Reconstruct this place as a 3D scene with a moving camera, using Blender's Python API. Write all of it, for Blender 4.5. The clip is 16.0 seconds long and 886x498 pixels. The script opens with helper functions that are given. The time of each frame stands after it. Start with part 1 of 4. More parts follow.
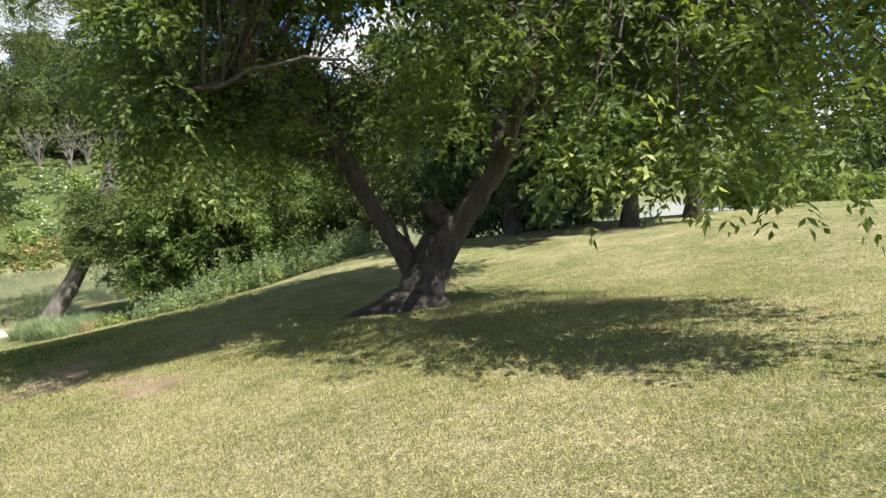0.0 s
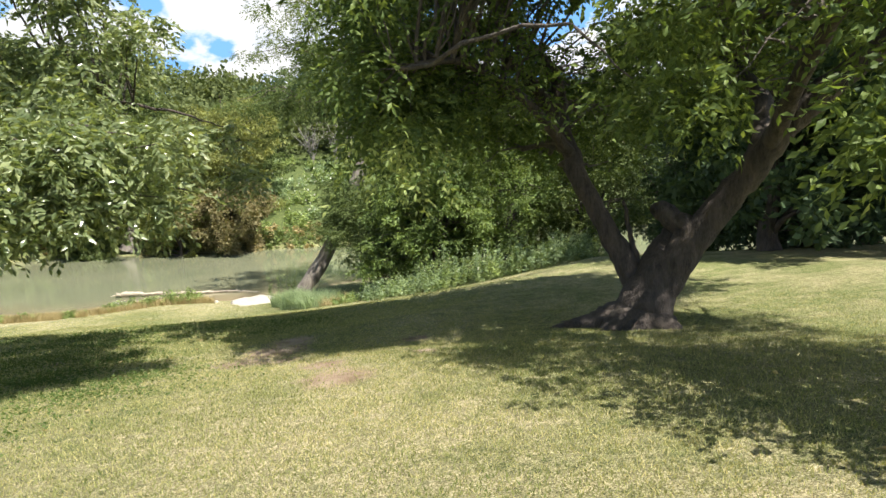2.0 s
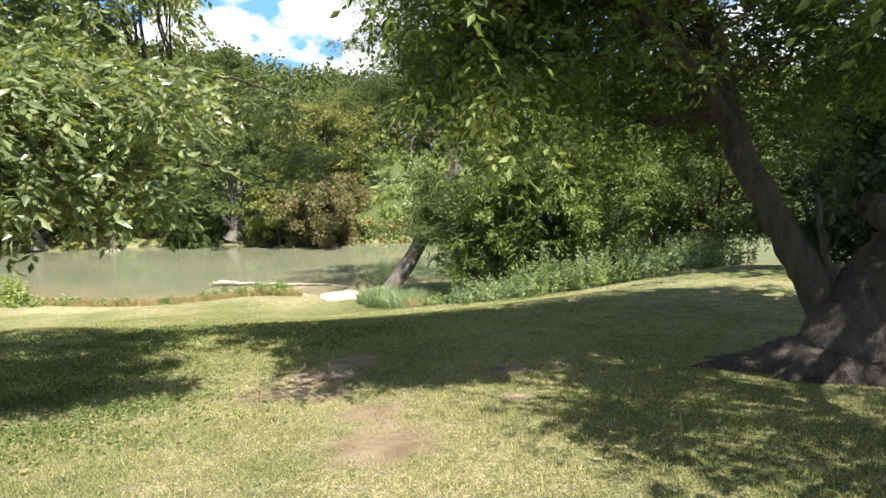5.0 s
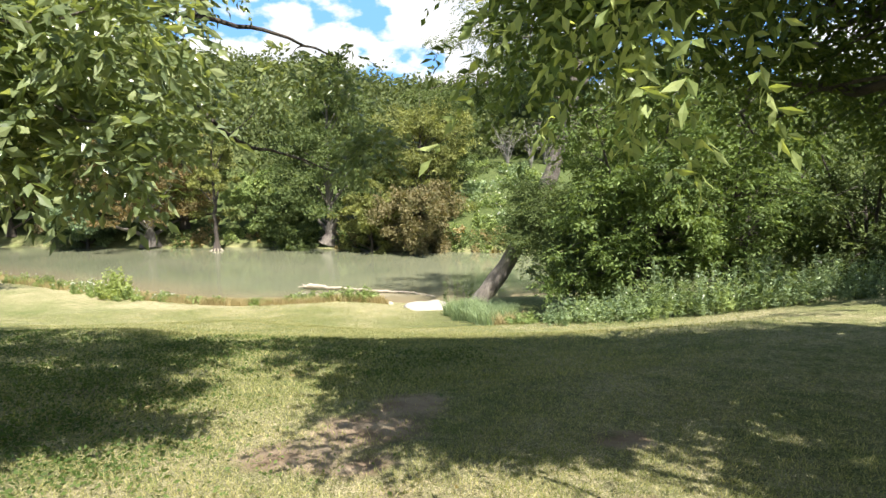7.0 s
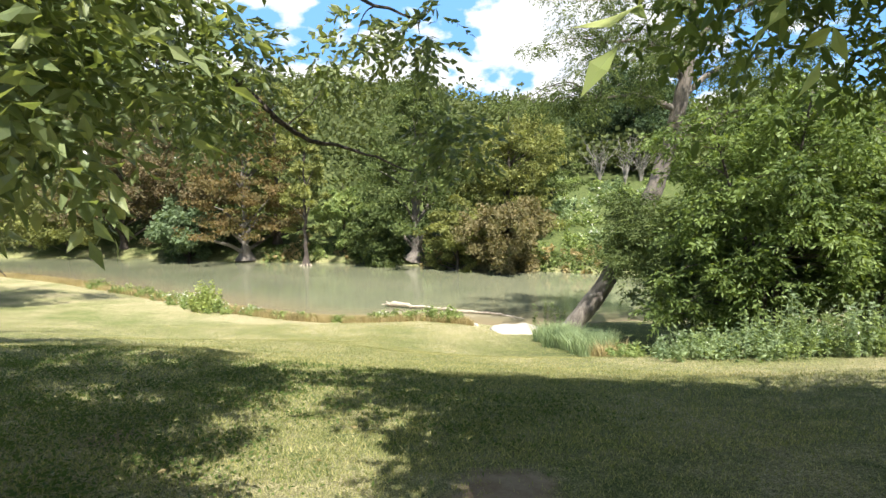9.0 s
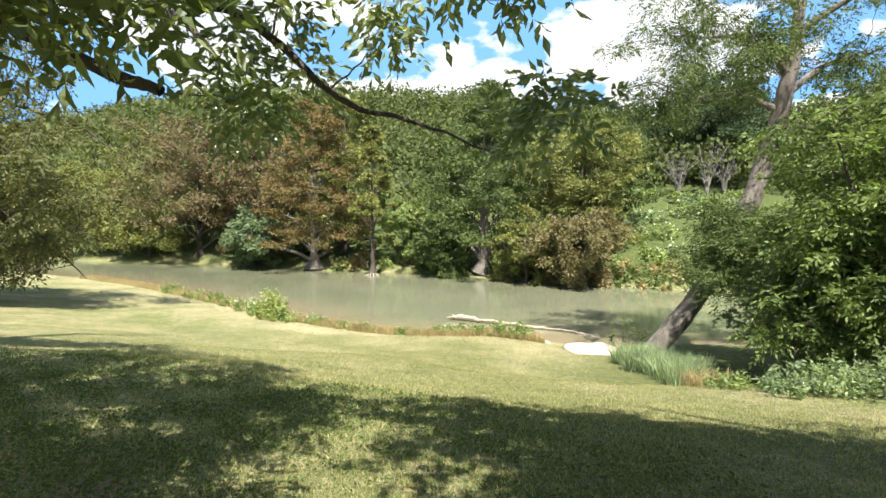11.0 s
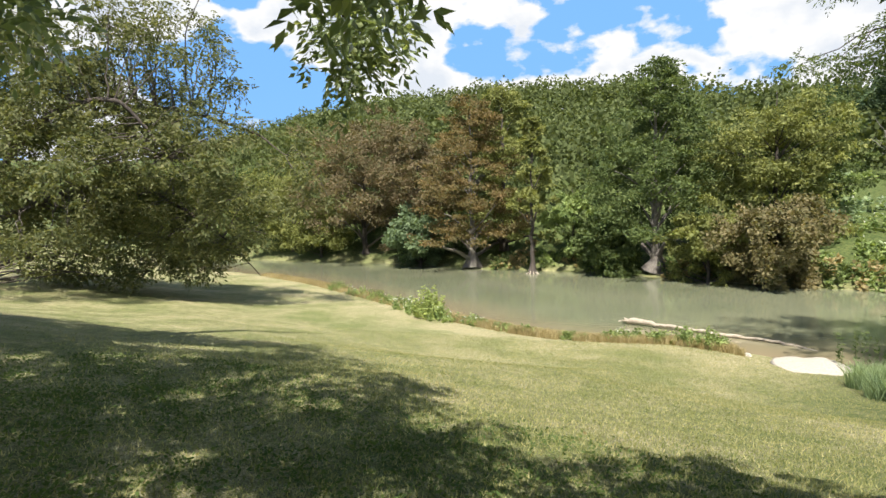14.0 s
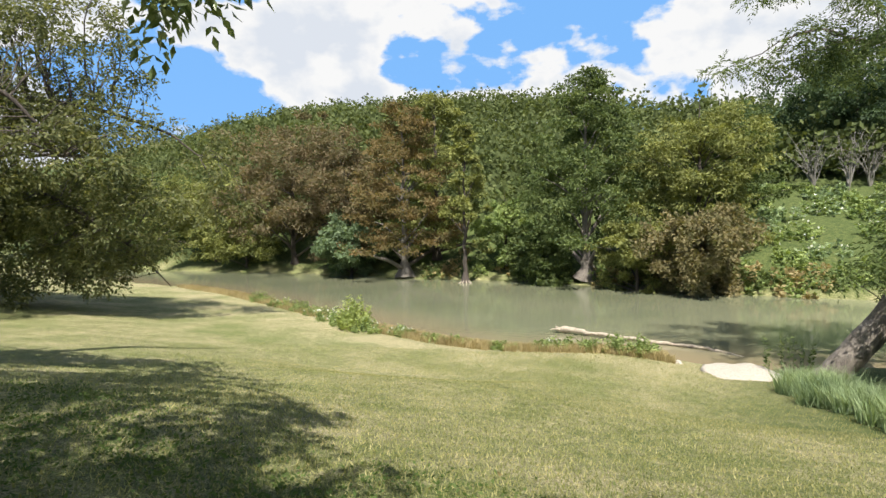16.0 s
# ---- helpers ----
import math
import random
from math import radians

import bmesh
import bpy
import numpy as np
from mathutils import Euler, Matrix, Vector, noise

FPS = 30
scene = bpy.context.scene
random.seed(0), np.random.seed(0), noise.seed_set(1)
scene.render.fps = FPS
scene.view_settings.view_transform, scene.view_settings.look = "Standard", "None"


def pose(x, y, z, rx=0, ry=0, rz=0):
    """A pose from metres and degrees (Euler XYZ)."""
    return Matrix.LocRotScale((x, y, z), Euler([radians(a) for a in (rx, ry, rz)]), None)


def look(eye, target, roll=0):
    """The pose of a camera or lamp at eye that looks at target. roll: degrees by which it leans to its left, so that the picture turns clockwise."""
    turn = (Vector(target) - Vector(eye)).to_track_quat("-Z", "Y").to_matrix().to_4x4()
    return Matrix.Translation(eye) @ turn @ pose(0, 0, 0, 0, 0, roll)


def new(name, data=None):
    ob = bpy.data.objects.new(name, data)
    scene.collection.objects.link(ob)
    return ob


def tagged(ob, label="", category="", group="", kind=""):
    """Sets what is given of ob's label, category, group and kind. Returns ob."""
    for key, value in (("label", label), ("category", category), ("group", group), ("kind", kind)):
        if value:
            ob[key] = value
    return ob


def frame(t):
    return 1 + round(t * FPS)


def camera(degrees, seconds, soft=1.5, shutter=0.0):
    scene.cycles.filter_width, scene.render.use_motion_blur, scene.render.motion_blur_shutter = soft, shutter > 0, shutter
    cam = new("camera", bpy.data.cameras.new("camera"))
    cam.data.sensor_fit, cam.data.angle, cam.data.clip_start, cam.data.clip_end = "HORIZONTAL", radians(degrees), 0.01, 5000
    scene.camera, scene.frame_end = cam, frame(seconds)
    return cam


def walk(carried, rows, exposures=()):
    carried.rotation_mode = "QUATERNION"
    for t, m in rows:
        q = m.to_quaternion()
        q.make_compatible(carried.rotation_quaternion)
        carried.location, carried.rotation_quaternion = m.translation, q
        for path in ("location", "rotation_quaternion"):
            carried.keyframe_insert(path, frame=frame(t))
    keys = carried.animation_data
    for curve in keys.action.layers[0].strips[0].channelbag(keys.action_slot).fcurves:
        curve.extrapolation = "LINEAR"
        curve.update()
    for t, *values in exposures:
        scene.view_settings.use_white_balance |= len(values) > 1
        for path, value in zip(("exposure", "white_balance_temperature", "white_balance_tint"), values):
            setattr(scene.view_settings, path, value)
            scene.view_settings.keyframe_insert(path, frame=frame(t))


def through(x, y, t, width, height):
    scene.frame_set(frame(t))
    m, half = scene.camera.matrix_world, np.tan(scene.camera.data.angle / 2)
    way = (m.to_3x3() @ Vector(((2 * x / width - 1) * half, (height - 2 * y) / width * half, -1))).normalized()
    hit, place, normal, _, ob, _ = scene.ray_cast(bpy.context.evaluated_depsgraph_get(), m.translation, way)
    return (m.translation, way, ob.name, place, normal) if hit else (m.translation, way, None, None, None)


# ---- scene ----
cam = camera(74.0, 16.0)
PATH = [
    (0, (-3.485, -15.923, 8.834), (-1.753, -14.976, 8.515), -4.0),
    (0.5, (-3.162, -15.862, 8.724), (-1.552, -14.718, 8.409), -3.9),
    (1, (-2.843, -15.722, 8.642), (-1.377, -14.395, 8.342), -3.5),
    (1.5, (-2.589, -15.552, 8.611), (-1.232, -14.111, 8.326), -3.0),
    (2, (-2.324, -15.335, 8.625), (-1.069, -13.802, 8.355), -2.5),
    (2.5, (-1.982, -15.092, 8.574), (-0.771, -13.523, 8.31), -2.3),
    (3, (-1.717, -14.754, 8.512), (-0.554, -13.148, 8.251), -2.3),
    (3.5, (-1.425, -14.422, 8.483), (-0.316, -12.778, 8.225), -2.2),
    (4, (-1.192, -14.032, 8.462), (-0.116, -12.366, 8.198), -2.2),
    (6.5, (0.254, -11.643, 8.042), (1.04, -9.819, 7.801), -0.8),
    (7, (0.517, -11.075, 7.991), (1.221, -9.216, 7.766), -0.7),
    (7.5, (0.671, -10.539, 7.946), (1.291, -8.648, 7.744), -0.8),
    (8, (0.803, -10.038, 7.912), (1.347, -8.123, 7.721), -0.8),
    (10.5, (1.132, -7.882, 7.625), (1.401, -5.904, 7.505), 0.1),
    (11, (1.178, -7.399, 7.588), (1.384, -5.413, 7.47), 0.1),
    (11.5, (1.216, -6.915, 7.538), (1.351, -4.922, 7.425), -0.1),
    (12, (1.211, -6.378, 7.506), (1.153, -4.383, 7.375), 0.2),
    (12.5, (1.114, -5.9, 7.473), (0.856, -3.922, 7.333), -0.5),
    (13, (1.085, -5.365, 7.358), (0.755, -3.398, 7.218), -0.9),
    (13.5, (0.988, -4.834, 7.289), (0.658, -2.866, 7.158), -1.0),
    (14, (0.948, -4.328, 7.216), (0.621, -2.358, 7.1), -1.3),
    (14.5, (0.986, -3.837, 7.116), (0.689, -1.862, 7.012), -1.5),
    (15, (1.06, -3.372, 7.054), (0.808, -1.391, 6.957), -1.3),
    (15.5, (1.21, -2.936, 6.95), (1.013, -0.948, 6.854), -1.2),
    (16, (1.279, -2.52, 6.866), (1.167, -0.525, 6.783), -1.1),
]
walk(cam, [(t, look(eye, target, roll)) for t, eye, target, roll in PATH],
     exposures=[(0, 1.18), (2, 1.25), (4, 1.33), (8, 1.38), (11, 1.38), (13, 1.17), (16, 0.92)])

# ---- light ----
SUN_AZ, SUN_EL = 176.0, 57.0          # degrees from +y towards +x, degrees up
sun_way = Vector((math.sin(radians(SUN_AZ)) * math.cos(radians(SUN_EL)),
                  math.cos(radians(SUN_AZ)) * math.cos(radians(SUN_EL)), math.sin(radians(SUN_EL))))
world = bpy.data.worlds.new("sky")
scene.world = world
world.use_nodes = True
wn = world.node_tree.nodes
sky = wn.new("ShaderNodeTexSky")
sky.sky_type, sky.sun_disc = "NISHITA", False
sky.sun_elevation, sky.sun_rotation = radians(SUN_EL), radians(SUN_AZ)
sky.air_density, sky.dust_density, sky.ozone_density = 1.0, 0.0, 1.6
wn["Background"].inputs["Strength"].default_value = 0.05
world.node_tree.links.new(sky.outputs["Color"], wn["Background"].inputs["Color"])
sun = new("sun", bpy.data.lights.new("sun", "SUN"))
sun.data.energy, sun.data.angle, sun.data.color = 5.0, radians(0.55), (1.0, 0.945, 0.87)
sun.matrix_world = look((0, 0, 60), Vector((0, 0, 60)) - sun_way)

# ---- materials ----


def material(name):
    mat = bpy.data.materials.new(name)
    mat.use_nodes = True
    nt = mat.node_tree
    return mat, nt, nt.nodes["Principled BSDF"]


def ramp(nt, source, stops):
    node = nt.nodes.new("ShaderNodeValToRGB")
    while len(node.color_ramp.elements) < len(stops):
        node.color_ramp.elements.new(0.5)
    for el, (at, col) in zip(node.color_ramp.elements, stops):
        el.position, el.color = at, (*col, 1)
    nt.links.new(source, node.inputs[0])
    return node.outputs[0]


def noise_tex(nt, scale, detail=4.0, rough=0.55, where=None, stretch=None):
    node = nt.nodes.new("ShaderNodeTexNoise")
    node.inputs["Scale"].default_value, node.inputs["Detail"].default_value = scale, detail
    node.inputs["Roughness"].default_value = rough
    if where is None:
        where = nt.nodes.new("ShaderNodeTexCoord").outputs["Object"]
    if stretch:
        m = nt.nodes.new("ShaderNodeMapping")
        m.inputs["Scale"].default_value = stretch
        nt.links.new(where, m.inputs[0])
        where = m.outputs[0]
    nt.links.new(where, node.inputs["Vector"])
    return node.outputs["Fac"]


def mix(nt, fac, a, b, kind="MIX"):
    node = nt.nodes.new("ShaderNodeMix")
    node.data_type, node.blend_type = "RGBA", kind
    for value, socket in ((fac, node.inputs[0]), (a, node.inputs[6]), (b, node.inputs[7])):
        if isinstance(value, (int, float)):
            socket.default_value = value
        elif isinstance(value, tuple):
            socket.default_value = (*value, 1)
        else:
            nt.links.new(value, socket)
    return node.outputs[2]


def bump(nt, bsdf, height, strength, distance):
    node = nt.nodes.new("ShaderNodeBump")
    node.inputs["Strength"].default_value, node.inputs["Distance"].default_value = strength, distance
    nt.links.new(height, node.inputs["Height"])
    nt.links.new(node.outputs[0], bsdf.inputs["Normal"])


def leaf_material(name, dark, mid, light, gloss=0.35, through=0.35, patch=0.55):
    """Leaves: colour varies leaf by leaf and in patches over the crown; light shines through."""
    mat, nt, bsdf = material(name)
    isle = nt.nodes.new("ShaderNodeNewGeometry").outputs["Random Per Island"]
    single = ramp(nt, isle, [(0.0, dark), (0.55, mid), (1.0, light)])
    patches = ramp(nt, noise_tex(nt, 0.5, 2.0), [(0.3, dark), (0.7, light)])
    colour = mix(nt, patch, single, patches)
    nt.links.new(colour, bsdf.inputs["Base Color"])
    bsdf.inputs["Roughness"].default_value = gloss
    bsdf.inputs["Specular IOR Level"].default_value = 0.5 if gloss < 0.35 else 0.2
    trans = nt.nodes.new("ShaderNodeBsdfTranslucent")
    warm = mix(nt, 1.0, colour, (1.5, 1.45, 0.6), "MULTIPLY")
    nt.links.new(warm, trans.inputs["Color"])
    both = nt.nodes.new("ShaderNodeMixShader")
    both.inputs[0].default_value = through
    nt.links.new(bsdf.outputs[0], both.inputs[1])
    nt.links.new(trans.outputs[0], both.inputs[2])
    nt.links.new(both.outputs[0], nt.nodes["Material Output"].inputs["Surface"])
    return mat


def bark_material(name, dark, light, scale=6.0):
    mat, nt, bsdf = material(name)
    grain = noise_tex(nt, scale, 6.0, 0.65, stretch=(1, 1, 0.22))
    fine = noise_tex(nt, scale * 5, 4.0, 0.6, stretch=(1, 1, 0.35))
    colour = mix(nt, 0.4, ramp(nt, grain, [(0.35, dark), (0.65, light)]), ramp(nt, fine, [(0.3, dark), (0.7, light)]))
    nt.links.new(colour, bsdf.inputs["Base Color"])
    bsdf.inputs["Roughness"].default_value = 0.9
    bump(nt, bsdf, mix(nt, 0.4, grain, fine), 1.0, 0.09)
    return mat


def ground_material():
    """Mown lawn with dry and bare patches, dirt by the water, rough growth on the far bank."""
    mat, nt, bsdf = material("lawn")
    fine = noise_tex(nt, 58.0, 6.0, 0.75)
    mid = noise_tex(nt, 2.6, 6.0, 0.68)
    wide = noise_tex(nt, 0.33, 4.0, 0.55)
    grass = ramp(nt, fine, [(0.38, (0.035, 0.062, 0.016)), (0.5, (0.148, 0.165, 0.058)), (0.62, (0.345, 0.34, 0.158))])
    dry = ramp(nt, fine, [(0.38, (0.085, 0.08, 0.035)), (0.5, (0.35, 0.305, 0.165)), (0.62, (0.64, 0.57, 0.38))])
    arid = nt.nodes.new("ShaderNodeAttribute")
    arid.attribute_name = "arid"
    dryness = ramp(nt, mix(nt, 0.35, mix(nt, 0.5, mid, wide), arid.outputs["Fac"]), [(0.375, (0.0, 0.0, 0.0)), (0.505, (0.95, 0.95, 0.95))])
    tufts = ramp(nt, noise_tex(nt, 13.0, 3.0, 0.6), [(0.32, (0.62, 0.66, 0.6)), (0.66, (1.22, 1.2, 1.2))])
    lawn = mix(nt, 1.0, mix(nt, dryness, grass, dry), tufts, "MULTIPLY")
    soil = ramp(nt, mid, [(0.3, (0.20, 0.135, 0.085)), (0.7, (0.42, 0.33, 0.23))])
    bare = nt.nodes.new("ShaderNodeAttribute")
    bare.attribute_name = "bare"
    cut = ramp(nt, mix(nt, 0.5, bare.outputs["Fac"], mix(nt, 0.5, mid, fine)), [(0.50, (0, 0, 0)), (0.62, (1, 1, 1))])
    wild = nt.nodes.new("ShaderNodeAttribute")
    wild.attribute_name = "wild"
    growth = ramp(nt, mid, [(0.3, (0.035, 0.055, 0.018)), (0.55, (0.085, 0.11, 0.035)), (0.8, (0.2, 0.18, 0.08))])
    nt.links.new(mix(nt, wild.outputs["Fac"], mix(nt, cut, lawn, soil), growth), bsdf.inputs["Base Color"])
    bsdf.inputs["Roughness"].default_value = 0.95
    bsdf.inputs["Specular IOR Level"].default_value = 0.15
    bump(nt, bsdf, fine, 0.9, 0.03)
    return mat


def water_material():
    mat, nt, bsdf = material("river_water")
    wide = noise_tex(nt, 0.12, 3.0)
    colour = ramp(nt, wide, [(0.3, (0.15, 0.165, 0.10)), (0.7, (0.20, 0.205, 0.13))])
    shore = nt.nodes.new("ShaderNodeAttribute")
    shore.attribute_name = "shallow"
    nt.links.new(mix(nt, shore.outputs["Fac"], colour, (0.27, 0.20, 0.12)), bsdf.inputs["Base Color"])
    bsdf.inputs["Roughness"].default_value = 0.09
    bsdf.inputs["IOR"].default_value = 1.33
    bump(nt, bsdf, noise_tex(nt, 1.6, 3.0, 0.5, stretch=(1, 1.6, 1)), 0.12, 0.05)
    return mat


def plain(name, dark, light, scale, rough=0.85, depth=0.02):
    mat, nt, bsdf = material(name)
    n = noise_tex(nt, scale, 6.0, 0.65)
    nt.links.new(ramp(nt, n, [(0.3, dark), (0.7, light)]), bsdf.inputs["Base Color"])
    bsdf.inputs["Roughness"].default_value = rough
    bump(nt, bsdf, n, 0.6, depth)
    return mat


M_GROUND, M_WATER = ground_material(), water_material()
M_BARK = bark_material("grey_brown_bark", (0.02, 0.016, 0.013), (0.115, 0.092, 0.074))
M_BARK_PALE = bark_material("pale_cypress_bark", (0.07, 0.06, 0.05), (0.26, 0.23, 0.195))
M_TWIG = bark_material("dark_twig_bark", (0.05, 0.04, 0.032), (0.16, 0.135, 0.11), 14)
M_DEAD = plain("dead_grey_wood", (0.13, 0.12, 0.1), (0.28, 0.26, 0.225), 9)
M_LOG = plain("bleached_wood", (0.26, 0.21, 0.155), (0.48, 0.42, 0.33), 7)
M_SAND = plain("pale_gravel", (0.3, 0.26, 0.205), (0.52, 0.47, 0.395), 11)
M_STONE = plain("limestone", (0.3, 0.27, 0.22), (0.6, 0.56, 0.48), 6)
L_ELDER = leaf_material("elder_leaves", (0.03, 0.055, 0.016), (0.085, 0.135, 0.037), (0.23, 0.29, 0.085), 0.5, 0.38, 0.45)
# sunlight on the elder's tips is put into this colour; bushy weed's own yellow-green
L_YELLOW = leaf_material("pale_and_sunlit_leaves", (0.13, 0.18, 0.05), (0.28, 0.35, 0.115), (0.55, 0.6, 0.26), 0.6, 0.45)
L_PECAN = leaf_material("pecan_leaves", (0.07, 0.105, 0.045), (0.165, 0.215, 0.095), (0.35, 0.39, 0.2), 0.28, 0.42, 0.3)
L_GREEN = leaf_material("green_leaves", (0.03, 0.05, 0.017), (0.085, 0.125, 0.043), (0.2, 0.245, 0.09), 0.6, 0.35, 0.45)
L_BRIGHT = leaf_material("bright_shrub_leaves", (0.032, 0.058, 0.017), (0.108, 0.165, 0.05), (0.28, 0.36, 0.12), 0.5, 0.4, 0.45)
# downstream shade is put into this leaf colour; the hill oak is dark itself
L_DARK = leaf_material("dark_and_shaded_leaves", (0.018, 0.036, 0.016), (0.05, 0.085, 0.04), (0.115, 0.165, 0.08), 0.6, 0.3)
L_BLUE = leaf_material("pale_blue_green_leaves", (0.045, 0.075, 0.035), (0.11, 0.16, 0.08), (0.22, 0.29, 0.16), 0.6, 0.35)
L_RUST = leaf_material("rust_brown_needles", (0.075, 0.082, 0.034), (0.165, 0.13, 0.056), (0.27, 0.185, 0.088), 0.7, 0.35, 0.6)
L_ROSE = leaf_material("faded_reddish_leaves", (0.085, 0.095, 0.045), (0.165, 0.14, 0.075), (0.25, 0.18, 0.115), 0.7, 0.35, 0.6)
L_TAN = leaf_material("tan_drooping_needles", (0.07, 0.085, 0.034), (0.17, 0.15, 0.07), (0.32, 0.26, 0.145), 0.7, 0.35, 0.5)
L_OLIVE = leaf_material("olive_green_needles", (0.058, 0.073, 0.024), (0.161, 0.187, 0.061), (0.364, 0.374, 0.133), 0.7, 0.35)
L_HILL = leaf_material("hill_wood_leaves", (0.05, 0.07, 0.026), (0.095, 0.122, 0.045), (0.16, 0.185, 0.07), 0.8, 0.3, 0.5)
L_WEED = leaf_material("weed_leaves", (0.068, 0.115, 0.036), (0.174, 0.253, 0.085), (0.419, 0.486, 0.196), 0.7, 0.35)
L_REED = leaf_material("reed_blades", (0.069, 0.115, 0.058), (0.175, 0.253, 0.130), (0.436, 0.521, 0.296), 0.7, 0.35)
L_STRAW = leaf_material("dry_straw", (0.200, 0.160, 0.070), (0.340, 0.270, 0.130), (0.480, 0.400, 0.220), 0.7, 0.3)
L_GRASS = leaf_material("lawn_blades", (0.09, 0.13, 0.036), (0.25, 0.27, 0.098), (0.58, 0.51, 0.29), 0.6, 0.4, 0.25)
L_CLOVER = leaf_material("low_weed_leaves", (0.05, 0.088, 0.022), (0.09, 0.142, 0.036), (0.15, 0.2, 0.06), 0.6, 0.35)
L_FLOWER = leaf_material("white_flower_heads", (0.550, 0.550, 0.480), (0.680, 0.680, 0.600), (0.800, 0.800, 0.740), 0.7, 0.2)

# ---- land ----
NEAR_SHORE = np.array([(-420, 330), (-170, 165), (-76, 97), (-43, 72), (-32, 65), (-23, 57), (-12.5, 45), (-4.3, 35.2), (0, 31), (2.8, 29.3),
                       (8.4, 28.6), (11, 26.6), (13.2, 24.2), (17, 25), (27, 24), (37, 17.5), (47, 9), (57, -5), (63, -22), (66, -80), (60, -400)], float)
FAR_SHORE = np.array([(-420, 365), (-170, 195), (-110, 125), (-75, 107), (-56, 97), (-40, 89), (-24, 84), (-9.7, 74), (0, 70), (8.7, 67), (13.4, 61.5),
                      (21.8, 54), (26.6, 51.3), (33, 47.5), (46, 42), (62, 32), (80, 16), (93, -8), (100, -80), (95, -400)], float)


def away(line, x, y):
    """Signed distance from a shoreline; plus on its left as it runs."""
    best = np.full(x.shape, 1e9)
    side = np.zeros(x.shape)
    for (ax, ay), (bx, by) in zip(line[:-1], line[1:]):
        dx, dy = bx - ax, by - ay
        u = np.clip(((x - ax) * dx + (y - ay) * dy) / (dx * dx + dy * dy), 0, 1)
        d = np.hypot(x - ax - u * dx, y - ay - u * dy)
        s = np.sign(dx * (y - ay) - dy * (x - ax))
        nearer = d < best - 1e-9
        best, side = np.where(nearer, d, best), np.where(nearer, s, side)
    return best * side


def waves(x, y, size, seed=0.0):
    return (np.sin(x / size + seed) * np.sin(y / size * 1.13 + 1.7 * seed) + 0.5 * np.sin(x / size * 2.3 + y / size * 1.9 + seed * 3)) / 1.5


def height(x, y):
    x, y = np.asarray(x, float), np.asarray(y, float)
    near, far = -away(NEAR_SHORE, x, y), away(FAR_SHORE, x, y)
    lawn = np.interp(near, [-30, -6, -1.5, 0, 0.7, 3, 8, 12.1, 14.5, 17, 20.5, 22, 25.3, 29.3, 32, 34.2, 37.5, 41, 43.5, 60, 90, 400],
                     [-2, -1.4, -0.4, 0.0, 0.22, 0.45, 0.9, 1.5, 2.15, 2.85, 3.5, 3.85, 4.68, 5.2, 5.5, 5.85, 6.3, 6.8, 7.15, 8.4, 9.5, 11])
    lawn = lawn * (1 - 0.42 * np.clip((-x - 3) / 22, 0, 1) * np.clip((y - 5) / 20, 0, 1)) - 0.28 * np.clip((x - 2.5) / 5, 0, 1) * np.clip((near - 29) / 4, 0, 1)
    bank = np.interp(far, [-30, -2, 0, 0.6, 2, 8, 20, 45, 80, 110, 150, 400, 3000], [-2, -0.6, 0, 0.5, 1.0, 3.0, 7, 16, 28, 37, 43, 46, 46])
    swell = np.interp(x, [-200, -90, 0, 70, 120], [1.6, 1.42, 1.08, 0.74, 0.66]) * np.clip((y + 5) / 55, 0.06, 1)
    bank = np.where(far > 2, 1 + (bank - 1) * swell, bank)
    bank = bank + np.clip(far - 10, 0, 60) / 60 * 2.5 * waves(x, y, 34, 0.6)
    return np.where(far > near, bank, lawn) + 0.05 * waves(x, y, 2.7) * np.clip(near / 10, 0, 1)


def lay(x, y):
    return float(height(np.array([x]), np.array([y]))[0])


def mesh_from(name, verts, faces, mats, smooth=False, index=None):
    me = bpy.data.meshes.new(name)
    verts, faces = np.asarray(verts, np.float32), np.asarray(faces, np.int32)
    n, k = faces.shape
    me.vertices.add(len(verts))
    me.vertices.foreach_set("co", verts.ravel())
    me.loops.add(n * k)
    me.loops.foreach_set("vertex_index", faces.ravel())
    me.polygons.add(n)
    me.polygons.foreach_set("loop_start", np.arange(0, n * k, k, dtype=np.int32))
    me.polygons.foreach_set("loop_total", np.full(n, k, np.int32))
    if index is not None:
        me.polygons.foreach_set("material_index", np.asarray(index, np.int32))
    me.polygons.foreach_set("use_smooth", np.full(n, smooth))
    for m in mats:
        me.materials.append(m)
    me.update(calc_edges=True)
    return me


def grid_lines(a, b, fine, reach):
    """Even lines from a to b, then ever wider ones out to +-reach."""
    mid = list(np.arange(a, b + fine / 2, fine))
    step, hi, lo = fine, [b], [a]
    while hi[-1] < reach:
        step *= 1.09
        hi.append(hi[-1] + step)
    step = fine
    while lo[-1] > -reach:
        step *= 1.09
        lo.append(lo[-1] - step)
    return np.array(sorted(set(lo[1:])) + mid + hi[1:])


def sheet(name, xs, ys, z, mats, smooth=True):
    X, Y = np.meshgrid(xs, ys)
    verts = np.stack([X, Y, z(X, Y)], -1).reshape(-1, 3)
    i = np.arange((len(ys) - 1) * len(xs)).reshape(len(ys) - 1, len(xs))[:, :-1].ravel()
    return mesh_from(name, verts, np.stack([i, i + 1, i + len(xs) + 1, i + len(xs)], -1), mats, smooth), verts


